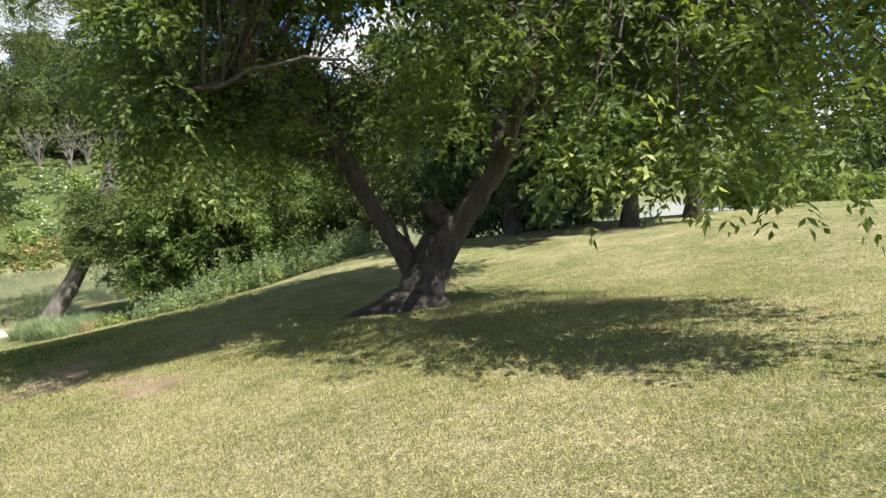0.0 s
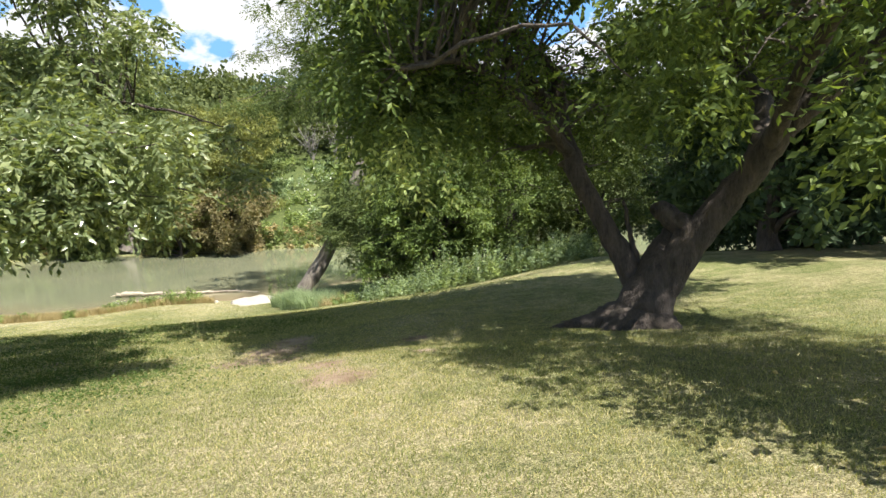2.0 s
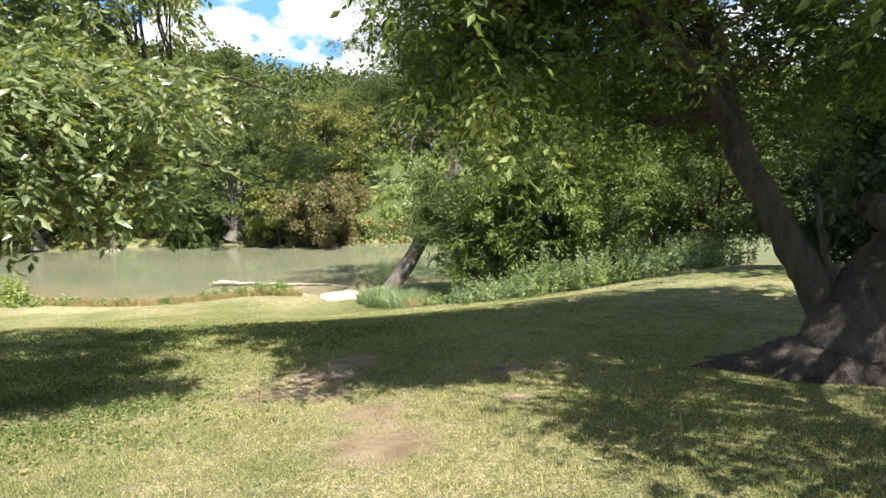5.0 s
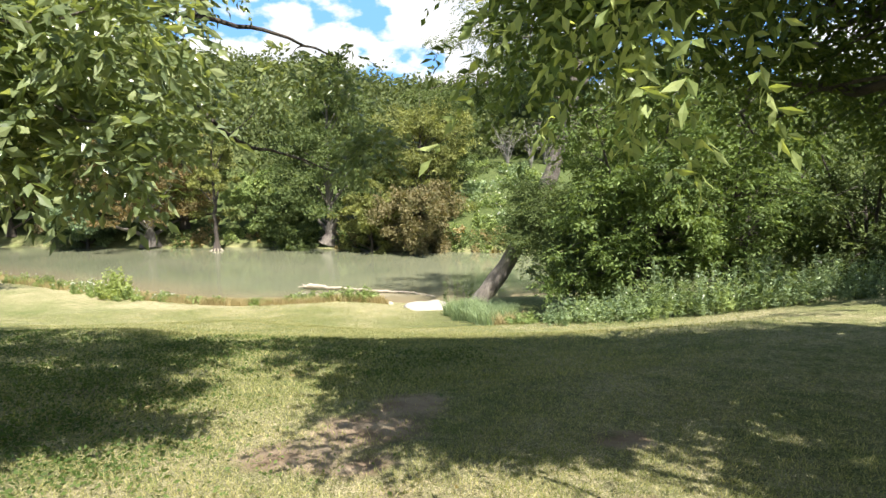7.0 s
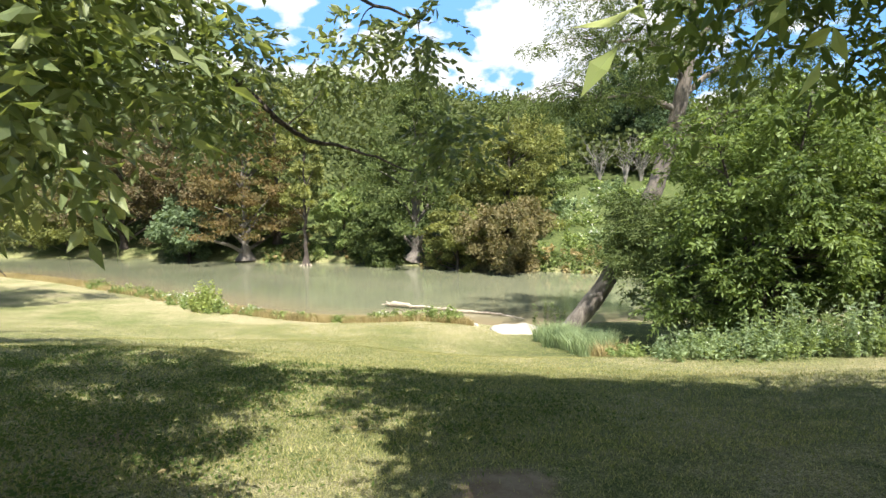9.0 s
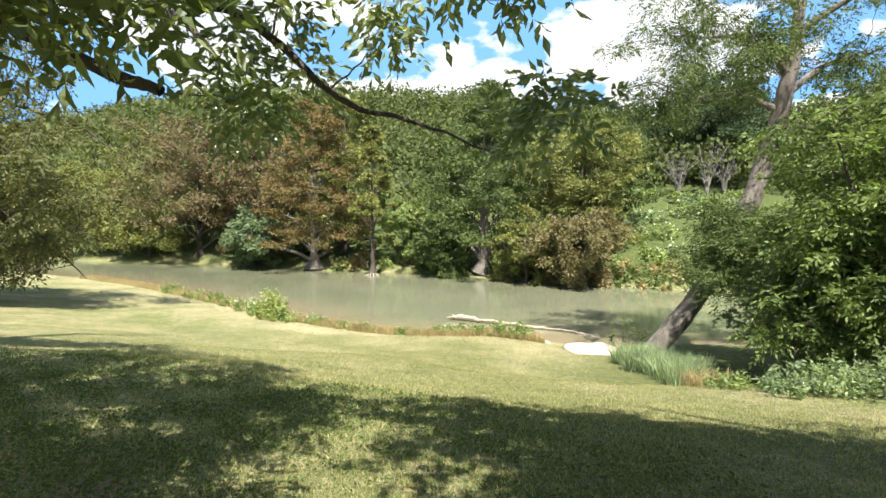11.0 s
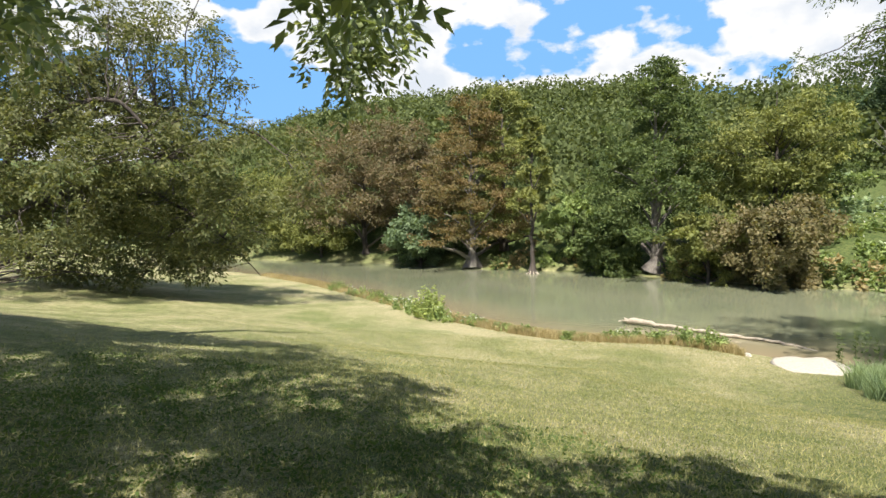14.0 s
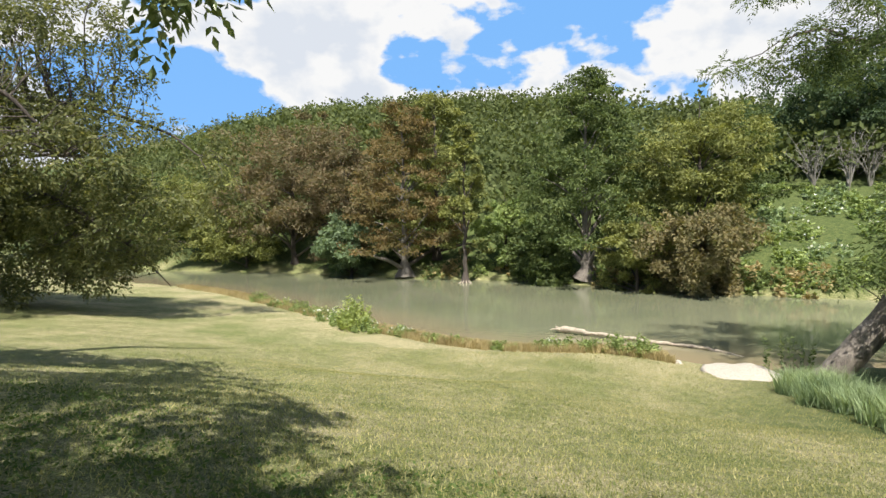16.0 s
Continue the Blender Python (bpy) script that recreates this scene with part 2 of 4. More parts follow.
gx, gy = grid_lines(-26, 34, 0.4, 2600), grid_lines(-24, 36, 0.4, 2600)
me, gv = sheet("ground", gx, gy, height, [M_GROUND])
bare = np.zeros(len(gv))
WORN = [(1.25, -8.7, 0.75), (1.6, -7.6, 0.6), (1.9, -5.2, 0.9), (4.2, -6.4, 0.5), (3.2, -8.0, 0.4), (0.9, -5.9, 0.6), (2.6, -4.4, 0.7), (-1.2, -2.4, 0.5), (1.5, -6.4, 0.5)]
for bx, by, r in WORN:
    bare = np.maximum(bare, np.exp(-((gv[:, 0] - bx) ** 2 + (gv[:, 1] - by) ** 2) / r ** 2))
edge = -away(NEAR_SHORE, gv[:, 0], gv[:, 1])
bare = np.maximum(bare, 0.7 * np.clip((1.0 - edge) / 1.0, 0, 1) * (edge < 3) * (edge > -4))
att = me.attributes.new("bare", "FLOAT", "POINT")
att.data.foreach_set("value", bare.astype(np.float32))
att = me.attributes.new("arid", "FLOAT", "POINT")
arid = 0.27 + 0.21 * np.exp(-(((gv[:, 0] + 0.8) / 4) ** 2 + ((gv[:, 1] + 11.5) / 5.5) ** 2)) + 0.15 * np.exp(-((edge - 3.5) / 2.5) ** 2)
att.data.foreach_set("value", arid.astype(np.float32))
att = me.attributes.new("wild", "FLOAT", "POINT")
wild = np.clip(away(FAR_SHORE, gv[:, 0], gv[:, 1]) / 1.5, 0, 1)
for bx, by, r in [(15, 13, 5.5), (19, 9, 5), (24, 6, 5), (30, 2, 6), (17, 19, 5)]:
    wild = np.maximum(wild, np.clip(1.6 - np.hypot(gv[:, 0] - bx, gv[:, 1] - by) / r, 0, 1))
att.data.foreach_set("value", wild.astype(np.float32))
tagged(new("ground", me), "sloping mown lawn running down to the river", "ground", kind="structure")

wx, wy = grid_lines(-60, 70, 1.5, 600), grid_lines(-40, 110, 1.5, 600)
me, wv = sheet("water", wx, wy, lambda x, y: 0 * x, [M_WATER])
att = me.attributes.new("shallow", "FLOAT", "POINT")
gap = away(NEAR_SHORE, wv[:, 0], wv[:, 1])
att.data.foreach_set("value", (np.clip(1 - gap / 6.0, 0, 1) * 0.75).astype(np.float32))
tagged(new("water", me), "still murky green river water", "river", kind="structure")

# ---- plant builders ----
rng = np.random.default_rng(7)


def tubes(paths, sides=6):
    """Tapered tubes along paths of (points, radii): one set of verts and faces."""
    V, F, base = [], [], 0
    ang = np.linspace(0, 2 * np.pi, sides, endpoint=False)
    for pts, rad in paths:
        pts, rad = np.asarray(pts, float), np.asarray(rad, float)
        tan = np.gradient(pts, axis=0)
        tan /= np.linalg.norm(tan, axis=1, keepdims=True) + 1e-9
        up = np.eye(3)[int(np.argmin(np.abs(tan).max(axis=0)))][None]
        a = np.cross(tan, up)
        a /= np.linalg.norm(a, axis=1, keepdims=True) + 1e-9
        b = np.cross(tan, a)
        ring = pts[:, None] + rad[:, None, None] * (np.cos(ang)[None, :, None] * a[:, None] + np.sin(ang)[None, :, None] * b[:, None])
        n = len(pts)
        V.append(ring.reshape(-1, 3))
        i = np.arange(n - 1)[:, None] * sides + np.arange(sides)[None]
        j = np.arange(n - 1)[:, None] * sides + (np.arange(sides)[None] + 1) % sides
        F.append(np.stack([i, j, j + sides, i + sides], -1).reshape(-1, 4) + base)
        base += n * sides
    return np.concatenate(V), np.concatenate(F)


def bend(points, n=8, rough=0.0, gen=None):
    """A smooth line through a few points (Catmull-Rom), a little crooked."""
    p = np.asarray(points, float)
    p = np.vstack([2 * p[0] - p[1], p, 2 * p[-1] - p[-2]])
    out = []
    for k in range(1, len(p) - 2):
        for u in np.linspace(0, 1, n, endpoint=False):
            out.append(0.5 * (2 * p[k] + (p[k + 1] - p[k - 1]) * u + (2 * p[k - 1] - 5 * p[k] + 4 * p[k + 1] - p[k + 2]) * u * u
                              + (3 * p[k] - p[k - 1] - 3 * p[k + 1] + p[k + 2]) * u ** 3))
    out.append(p[-2])
    out = np.array(out)
    if rough and gen is not None:
        out[1:-1] += gen.normal(0, rough, out[1:-1].shape)
    return out


def unit(v):
    return v / (np.linalg.norm(v, axis=-1, keepdims=True) + 1e-9)


def leaf_faces(at, way, length, width, gen, fold=0.25, fine=True):
    """One pointed, folded leaf at each place, along each way. fine: four faces a leaf, else one."""
    n = len(at)
    way = unit(way)
    side = unit(np.cross(way, gen.normal(0, 1, (n, 3))))
    nrm = np.cross(side, way)
    L, W = np.asarray(length).reshape(-1, 1), np.asarray(width).reshape(-1, 1)
    if not fine:
        v = np.stack([at, at + way * L * 0.5 + side * W, at + way * L, at + way * L * 0.5 - side * W], 1)
        return v.reshape(-1, 3), np.arange(4 * n).reshape(n, 4)
    mid = at + way * L * 0.45
    tip = at + way * L - nrm * L * 0.12
    v = np.stack([at, mid + side * W + nrm * W * fold, tip, mid - side * W + nrm * W * fold, mid], 1).reshape(-1, 3)
    k = np.arange(n)[:, None] * 5
    f = np.concatenate([k + [0, 1, 4], k + [1, 2, 4], k + [2, 3, 4], k + [3, 0, 4]])
    return v, f


def scattered(centres, radii, count, gen):
    """Places in soft flattened clumps round the centres."""
    c = np.repeat(np.asarray(centres), count, axis=0)
    r = np.repeat(np.asarray(radii), count, axis=0)
    d = unit(gen.normal(0, 1, c.shape)) * gen.random((len(c), 1)) ** 0.5
    return c + d * r, d


def crown_clumps(centre, radii, count, gen, hollow=0.45, lumpy=0.45, seed=0.0):
    """Clump centres through an uneven ellipsoid, thicker towards its outside."""
    d = unit(gen.normal(0, 1, (count * 2, 3)))
    lump = 1 + lumpy * (np.sin(d[:, 0] * 4.1 + seed) * np.sin(d[:, 1] * 3.7 + 2 * seed) + np.sin(d[:, 2] * 5.3 + seed * 1.3) * 0.6)
    r = (hollow + (1 - hollow) * gen.random(len(d)) ** 0.7) * lump
    p = np.asarray(centre) + d * r[:, None] * np.asarray(radii)
    return p[:count]


def part(name, me, parent, label=""):
    me.name = name
    ob = new(name, me)
    ob.parent = parent
    if label:
        tagged(ob, label)
    return ob


def thing(name, x, y, z, label, category, group="", kind=""):
    ob = new(name)
    ob.location = (x, y, z)
    ob.empty_display_size = 0.1
    return tagged(ob, label, category, group, kind)


def tree(name, x, y, high, wide, leaf, label, category="tree", bark=None, clumps=90, leaves=80, size=0.3, base=0.18, lean=(0, 0),
         trunk=None, seed=1, flat=0.55, shape="round", group="", z=None, fine=False, flare=1.6, stems=1, dead=0):
    """A tree or tall shrub: trunk with root flare, limbs out to clumps of leaves, an uneven crown."""
    gen = np.random.default_rng(seed)
    z = lay(x, y) - 0.05 if z is None else z
    top = thing(name, x, y, z, label, category, group)
    trunk = trunk or high * 0.022
    lx, ly = lean
    spine = bend([(0, 0, 0), (lx * 0.2, ly * 0.2, high * 0.3), (lx * 0.6, ly * 0.6, high * 0.62), (lx, ly, high * 0.95)], 6, high * 0.004, gen)
    rad = trunk * (1 - 0.93 * np.linspace(0, 1, len(spine)) ** 0.9)
    rad[0] *= flare
    rad[1] *= 1 + (flare - 1) * 0.35
    paths = [(spine, rad)]
    for s in range(1, stems):
        a = gen.random() * 6.28
        e = np.array([math.cos(a), math.sin(a)]) * wide * 0.3
        line = bend([(0.1 * e[0], 0.1 * e[1], 0), (0.5 * e[0], 0.5 * e[1], high * 0.35), (e[0], e[1], high * 0.75)], 6, high * 0.005, gen)
        paths.append((line, trunk * 0.7 * (1 - 0.9 * np.linspace(0, 1, len(line)))))
    v, f = tubes(paths, 9)
    part("trunk", mesh_from("trunk", v, f, [bark or M_BARK], True), top)
    lo = high * base
    if shape == "cone":
        h = gen.random(clumps) ** 1.25
        a = gen.random(clumps) * 6.283
        rr = (0.22 + 0.78 * gen.random(clumps) ** 0.6) * wide * 0.5 * np.sqrt(np.clip(1.06 - h, 0, 1)) * (0.75 + 0.35 * np.sin(a * 3 + h * 9 + seed) ** 2)
        hh = lo + h * (high - lo)
        c = np.stack([rr * np.cos(a), rr * np.sin(a), hh - 0.12 * rr], -1)
    else:
        c = crown_clumps((0, 0, (lo + high) / 2), (wide * 0.44, wide * 0.44, (high - lo) * 0.46), clumps, gen, seed=seed)
    frac = np.clip(c[:, 2] / high, 0, 1)[:, None]
    c[:, :2] += frac * np.array([[lx, ly]])
    limbs = []
    for p in c[:: max(1, clumps // 24)]:
        k = int(np.clip((p[2] / high - 0.12) / 0.95, 0.08, 0.93) * (len(spine) - 1))
        s = spine[k]
        line = bend([s, s * 0.45 + p * 0.55 + (0, 0, 0.04 * high * gen.random()), p], 4, 0.03 * wide * 0.1, gen)
        limbs.append((line, rad[k] * 0.42 * (1 - 0.85 * np.linspace(0, 1, len(line)))))
    for one in limbs[:24]:
        v, f = tubes([one], 5)
        part("limb", mesh_from("limb", v, f, [bark or M_BARK], True), top)
    cr = gen.uniform(0.55, 1.3, (clumps, 1)) * np.array([[1, 1, flat]]) * wide * 0.08
    at, d = scattered(c, cr, leaves, gen)
    way = d * (1, 1, 0.6) + gen.normal(0, 0.5, d.shape) - (0, 0, 0.25)
    n = len(at)
    v, f = leaf_faces(at, way, size * gen.uniform(0.6, 1.4, n), size * 0.28 * gen.uniform(0.7, 1.3, n), gen, fine=fine)
    part("crown", mesh_from("crown", v, f, [leaf]), top)
    return top


def compound(at, way, gen, length=0.26, pairs=4, leaf=0.11, wide=0.022, droop=0.35, fine=True):
    """Compound leaves: pairs of leaflets along a drooping stalk and one at its tip."""
    n = len(at)
    way = unit(way)
    side = unit(np.cross(way, gen.normal(0, 0.35, (n, 3)) + (0, 0, 1)))
    A, W = [], []
    scale = gen.uniform(0.7, 1.25, (n, 1))
    for k in range(pairs):
        u = (k + 0.8) / (pairs + 0.3)
        p = at + way * length * u * scale - np.array([[0, 0, 1]]) * droop * length * u * u * scale
        for sgn in (-1, 1):
            A.append(p)
            W.append(way * 0.6 + sgn * side * 0.9 + gen.normal(0, 0.18, (n, 3)) - (0, 0, 0.3))
    A.append(at + way * length * scale - np.array([[0, 0, 1]]) * droop * length * scale)
    W.append(way - (0, 0, 0.5))
    A, W = np.concatenate(A), np.concatenate(W)
    m = len(A)
    return leaf_faces(A, W, leaf * gen.uniform(0.7, 1.3, m), wide * gen.uniform(0.75, 1.25, m), gen, fine=fine)


def merge(sets):
    V, F, base = [], [], 0
    for v, f in sets:
        V.append(v)
        F.append(f + base)
        base += len(v)
    return np.concatenate(V), np.concatenate(F)


def twigs(clumps, limb_lines, gen, r0=0.03):
    """A thin crooked branch to each clump from the nearest point of the limbs."""
    nodes = np.concatenate(limb_lines)
    out = []
    for c in clumps:
        d = np.linalg.norm(nodes - c, axis=1) + 0.4 * np.maximum(nodes[:, 2] - c[2], 0)
        s = nodes[int(np.argmin(d))]
        far = np.linalg.norm(c - s)
        m = s * 0.5 + c * 0.5 + gen.normal(0, 0.06, 3) * far + (0, 0, 0.1 * far)
        line = bend([s, m, c], 5, 0.012 * far, gen)
        out.append((line, np.clip(r0 * far / 2.5, 0.012, 0.09) * (1 - 0.8 * np.linspace(0, 1, len(line)))))
    return out


def leafy_tree(name, root, label, category, limbs, clumps, radii, sprays, gen, leafage, bark, roots=(), trunk_sides=14, **kind):
    """A near tree: limbs as lines of points with radii, branches out to clumps, compound leaves on all."""
    root = np.asarray(root, float)
    top = thing(name, *root, label, category)
    lines = []
    for k, (pts, r) in enumerate(limbs):
        line = bend(pts, 7, 0.012, gen)
        lines.append(line)
        rad = np.interp(np.linspace(0, 1, len(line)), np.linspace(0, 1, len(r)), r)
        v, f = tubes([(line - root, rad)], trunk_sides if max(r) > 0.12 else 7)
        ang = noise_push(v, 0.13 * min(max(r), 0.5)) if max(r) > 0.12 else v
        part("trunk" if k == 0 else "limb", mesh_from("limb", ang, f, [bark], True), top)
    for pts, r in roots:
        line = bend(pts, 6, 0.01, gen)
        v, f = tubes([(line - root, np.interp(np.linspace(0, 1, len(line)), np.linspace(0, 1, len(r)), r))], 8)
        part("root", mesh_from("root", noise_push(v, 0.07), f, [bark], True), top)
    clumps = np.asarray(clumps, float)
    v, f = tubes(twigs(clumps, lines, gen), 4)
    tagged(part("twig_branching", mesh_from("twig_branching", v - root, f, [M_TWIG], True), top), kind="stuff")
    at, d = scattered(clumps, radii, sprays, gen)
    way = d * (1, 1, 0.5) + gen.normal(0, 0.45, d.shape) - (0, 0, 0.2)
    v, f = compound(at, way, gen, **kind)
    part("crown", mesh_from("crown", v - root, f, [leafage]), top)
    return top


def noise_push(v, amount):
    out = np.array(v)
    for i, p in enumerate(v):
        q = Vector(p)
        n = noise.noise_vector(q * 2.2) + noise.noise_vector(Vector((q.x * 7, q.y * 7, q.z * 2.5))) * 0.45
        out[i] += np.array(n) * amount
    return out


# ---- how the crowns shade the lawn ----
ELDER_SHADE = [(1.1, -14.1), (1.9, -12.5), (2.4, -11), (2.9, -9.8), (2.8, -8), (2.5, -6.6), (1.5, -6.2), (1.2, -5), (1.5, -3), (2.0, -1), (1.8, 0.5), (2.7, 1.8), (3.9, 2.5),
               (5.4, 0.2), (6.8, -0.6), (9, -2), (13, -3), (14, -7), (9.5, -8.8), (8.5, -10.2), (6.9, -12.8), (5.0, -15), (4.4, -16.1), (2.2, -16.2)]
PECAN_SHADE = [(-2.5, -5.8), (-0.6, -6.6), (0.6, -6.7), (0.9, -5), (1.2, -3.6), (0.7, -2), (0.9, 0.6), (0.1, 2.9), (-1.3, 5.3), (-7, 14), (-13, 14.4), (-22, 12), (-22, -4), (-8, -6)]
SUN_FLECKS = [(2.7, -12.1, 0.5), (3.35, -11.8, 0.4), (2.9, -15.6, 0.3), (2.4, -6.4, 0.45), (6.6, -9.2, 0.3), (6.9, -8.8, 0.3), (1.85, -13.6, 0.25), (4.8, -9.2, 0.65), (5.8, -9.4, 0.5), (4.0, -6.5, 0.7), (2.5, -7.0, 0.8), (3.9, -7.5, 0.65), (2.7, -1.6, 0.5),
              (3.3, -2.6, 0.3), (0.8, -2.9, 0.4), (8.0, -4.2, 0.3), (7.7, -3.3, 0.3), (8.3, -6.1, 0.35), (2.5, -1.5, 0.35), (0.5, -5.4, 0.4), (1.2, -4.8, 0.4), (-1.4, -1.9, 0.35), (-1.4, -3.2, 0.4),
              (0.6, -1.0, 0.5), (-0.1, -1.6, 0.35), (-4.8, 3.6, 0.6), (-2.0, 2.4, 0.45), (-3.4, 1.7, 0.45), (-1.5, -0.7, 0.35), (-6.7, 7.4, 0.7), (-2.6, 4.4, 0.5), (-2.6, 3.0, 0.4)]


def shaded_ground(p):
    """Where the shadow of each point falls on the land."""
    p = np.asarray(p, float)
    way = np.array(sun_way)
    q = p.copy()
    for _ in range(6):
        q = p - way * ((p[:, 2] - height(q[:, 0], q[:, 1])) / way[2])[:, None]
    return q


def within(corners, x, y):
    inside = np.zeros(len(x), bool)
    for (ax, ay), (bx, by) in zip(corners, corners[1:] + corners[:1]):
        if ay != by:
            inside ^= ((ay > y) != (by > y)) & (x < (bx - ax) * (y - ay) / (by - ay) + ax)
    return inside


def shading(p, corners):
    """Those points of a crown whose shadow falls inside the corners and outside the sunny gaps."""
    q = shaded_ground(p)
    keep = within(corners, q[:, 0], q[:, 1])
    for x, y, r in SUN_FLECKS:
        keep &= np.hypot(q[:, 0] - x, q[:, 1] - y) > r
    return np.asarray(p)[keep]


# ---- big elder on the lawn ----
gen = np.random.default_rng(41)
elder_limbs = [
    ([(7.0, -9.35, 5.2), (7.25, -9.38, 5.7), (7.5, -9.42, 6.2), (7.75, -9.5, 6.75), (8.1, -9.6, 7.3)], [0.72, 0.56, 0.47, 0.36, 0.2]),
    ([(7.45, -9.3, 6.0), (7.33, -9.05, 6.6), (7.2, -8.7, 7.3), (7.0, -8.2, 8.3), (7.15, -7.6, 9.4), (6.7, -6.7, 10.8), (5.6, -5.8, 12), (4.2, -5, 13)], [0.26, 0.22, 0.2, 0.18, 0.16, 0.13, 0.1, 0.06]),
    ([(7.5, -9.5, 6.1), (7.9, -10.0, 7.15), (8.13, -10.8, 8.2), (8.1, -11.6, 9.2), (8.5, -13, 10.5), (8.3, -14.5, 11.6)], [0.36, 0.29, 0.25, 0.22, 0.16, 0.08]),
    ([(7.15, -7.7, 9.3), (7.5, -7.2, 10.4), (7.2, -6.2, 11.7), (6.8, -5, 13.4), (6.5, -4, 15)], [0.15, 0.14, 0.12, 0.1, 0.06]),
    ([(8.1, -11.0, 8.5), (9.3, -10.6, 9.6), (10.6, -9.4, 10.6), (12.2, -7.6, 11.6)], [0.18, 0.15, 0.12, 0.06]),
    ([(7.4, -9.25, 6.1), (7.42, -9.2, 6.7), (7.3, -9.1, 7.3), (7.1, -9.1, 7.9)], [0.08, 0.065, 0.05, 0.03]),
    ([(7.6, -9.55, 6.3), (7.85, -9.98, 7.27), (7.8, -9.73, 7.49), (7.75, -9.47, 7.71), (7.75, -9.46, 7.72)], [0.3, 0.24, 0.2, 0.19, 0.0]),
    ([(8.1, -11.2, 8.7), (6.9, -12.2, 10), (5.6, -13.4, 10.8), (4.6, -14.6, 11)], [0.15, 0.12, 0.09, 0.04]),
    ([(7.1, -8.0, 8.7), (5.6, -8.2, 9.7), (3.8, -8.5, 10.2), (2.5, -8.6, 10)], [0.12, 0.09, 0.06, 0.03]),
]
elder_roots = [([(7.3, -9.45, 5.75), (6.98, -9.0, 5.6), (6.75, -8.4, 5.46), (6.33, -7.8, 5.35)], [0.36, 0.3, 0.19, 0.05]),
               ([(7.2, -9.2, 5.75), (7.05, -8.6, 5.5), (7.1, -8.0, 5.38), (7.2, -7.4, 5.2)], [0.4, 0.28, 0.16, 0.05]),
               ([(7.0, -9.4, 5.7), (6.5, -9.2, 5.5), (6.2, -8.8, 5.35)], [0.35, 0.2, 0.06]),
               ([(7.2, -9.7, 5.7), (7.0, -10.3, 5.5), (6.9, -10.8, 5.3)], [0.33, 0.18, 0.05]),
               ([(7.3, -9.3, 5.9), (7.4, -8.7, 5.6), (7.8, -8.2, 5.35)], [0.35, 0.22, 0.06])]
# a dome with a hanging skirt, open underneath
d = unit(gen.normal(0, 1, (2600, 3)))
d = d[(d[:, 2] > -0.28)][:1500]
r = (0.42 + 0.58 * gen.random(len(d)) ** 0.6) * (1 + 0.18 * np.sin(d[:, 0] * 5 + 1) * np.sin(d[:, 1] * 4))
dome = np.array([7.2, -10.6, 10.3]) + d * r[:, None] * np.array([5.4, 7.4, 5.4])
skirt = np.stack([gen.uniform(2.9, 4.6, 46), gen.uniform(-8.2, -5.2, 46), gen.uniform(9.3, 11.2, 46)], -1)
near_side = np.stack([gen.uniform(2.3, 5.6, 80), gen.uniform(-17.8, -13.6, 80), gen.uniform(8.5, 11.2, 80)], -1)
right_hang = np.stack([gen.uniform(6.5, 12.5, 40), gen.uniform(-7, -2.5, 40), gen.uniform(8.4, 11, 40)], -1)
near_side = shading(near_side, ELDER_SHADE)
elder_clumps = np.concatenate([shading(dome, ELDER_SHADE)[:400], shading(skirt, ELDER_SHADE), near_side, right_hang])
elder_r = gen.uniform(0.45, 0.85, (len(elder_clumps), 1)) * [[1, 1, 0.7]]
elder = leafy_tree("box_elder_tree", (7.2, -9.4, 5.25), "big box elder with a flared, forked trunk on the lawn", "tree", elder_limbs, elder_clumps,
                   elder_r, 38, gen, L_ELDER, M_BARK, elder_roots, length=0.28, pairs=3, leaf=0.115, wide=0.025, droop=0.6)
upper = shading(np.stack([gen.uniform(2.5, 13, 420), gen.uniform(-13, -2, 420), gen.uniform(12.6, 16, 420)], -1), ELDER_SHADE)[:165]
at, d = scattered(upper, np.full((len(upper), 1), 0.95) * [[1, 1, 0.6]], 40, gen)
v, f = compound(at, d + gen.normal(0, 0.4, d.shape), gen, length=0.4, pairs=2, leaf=0.24, wide=0.07, droop=0.4, fine=False)
part("upper_crown", mesh_from("upper_crown", v - np.array([7.2, -9.4, 5.25]), f, [L_ELDER]), elder)
# young pale leaves at the tips, with sunlight put into their colour
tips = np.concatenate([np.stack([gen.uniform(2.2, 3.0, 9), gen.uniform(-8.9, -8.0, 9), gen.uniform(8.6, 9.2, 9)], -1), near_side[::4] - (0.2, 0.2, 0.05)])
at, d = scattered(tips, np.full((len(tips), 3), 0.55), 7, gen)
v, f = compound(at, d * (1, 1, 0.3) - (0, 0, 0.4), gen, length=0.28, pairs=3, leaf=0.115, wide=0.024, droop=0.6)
part("young_sunlit_leaves", mesh_from("young_sunlit_leaves", v - np.array([7.2, -9.4, 5.25]), f, [L_YELLOW]), elder, "pale yellow-green young leaves, sunlight put into their colour")

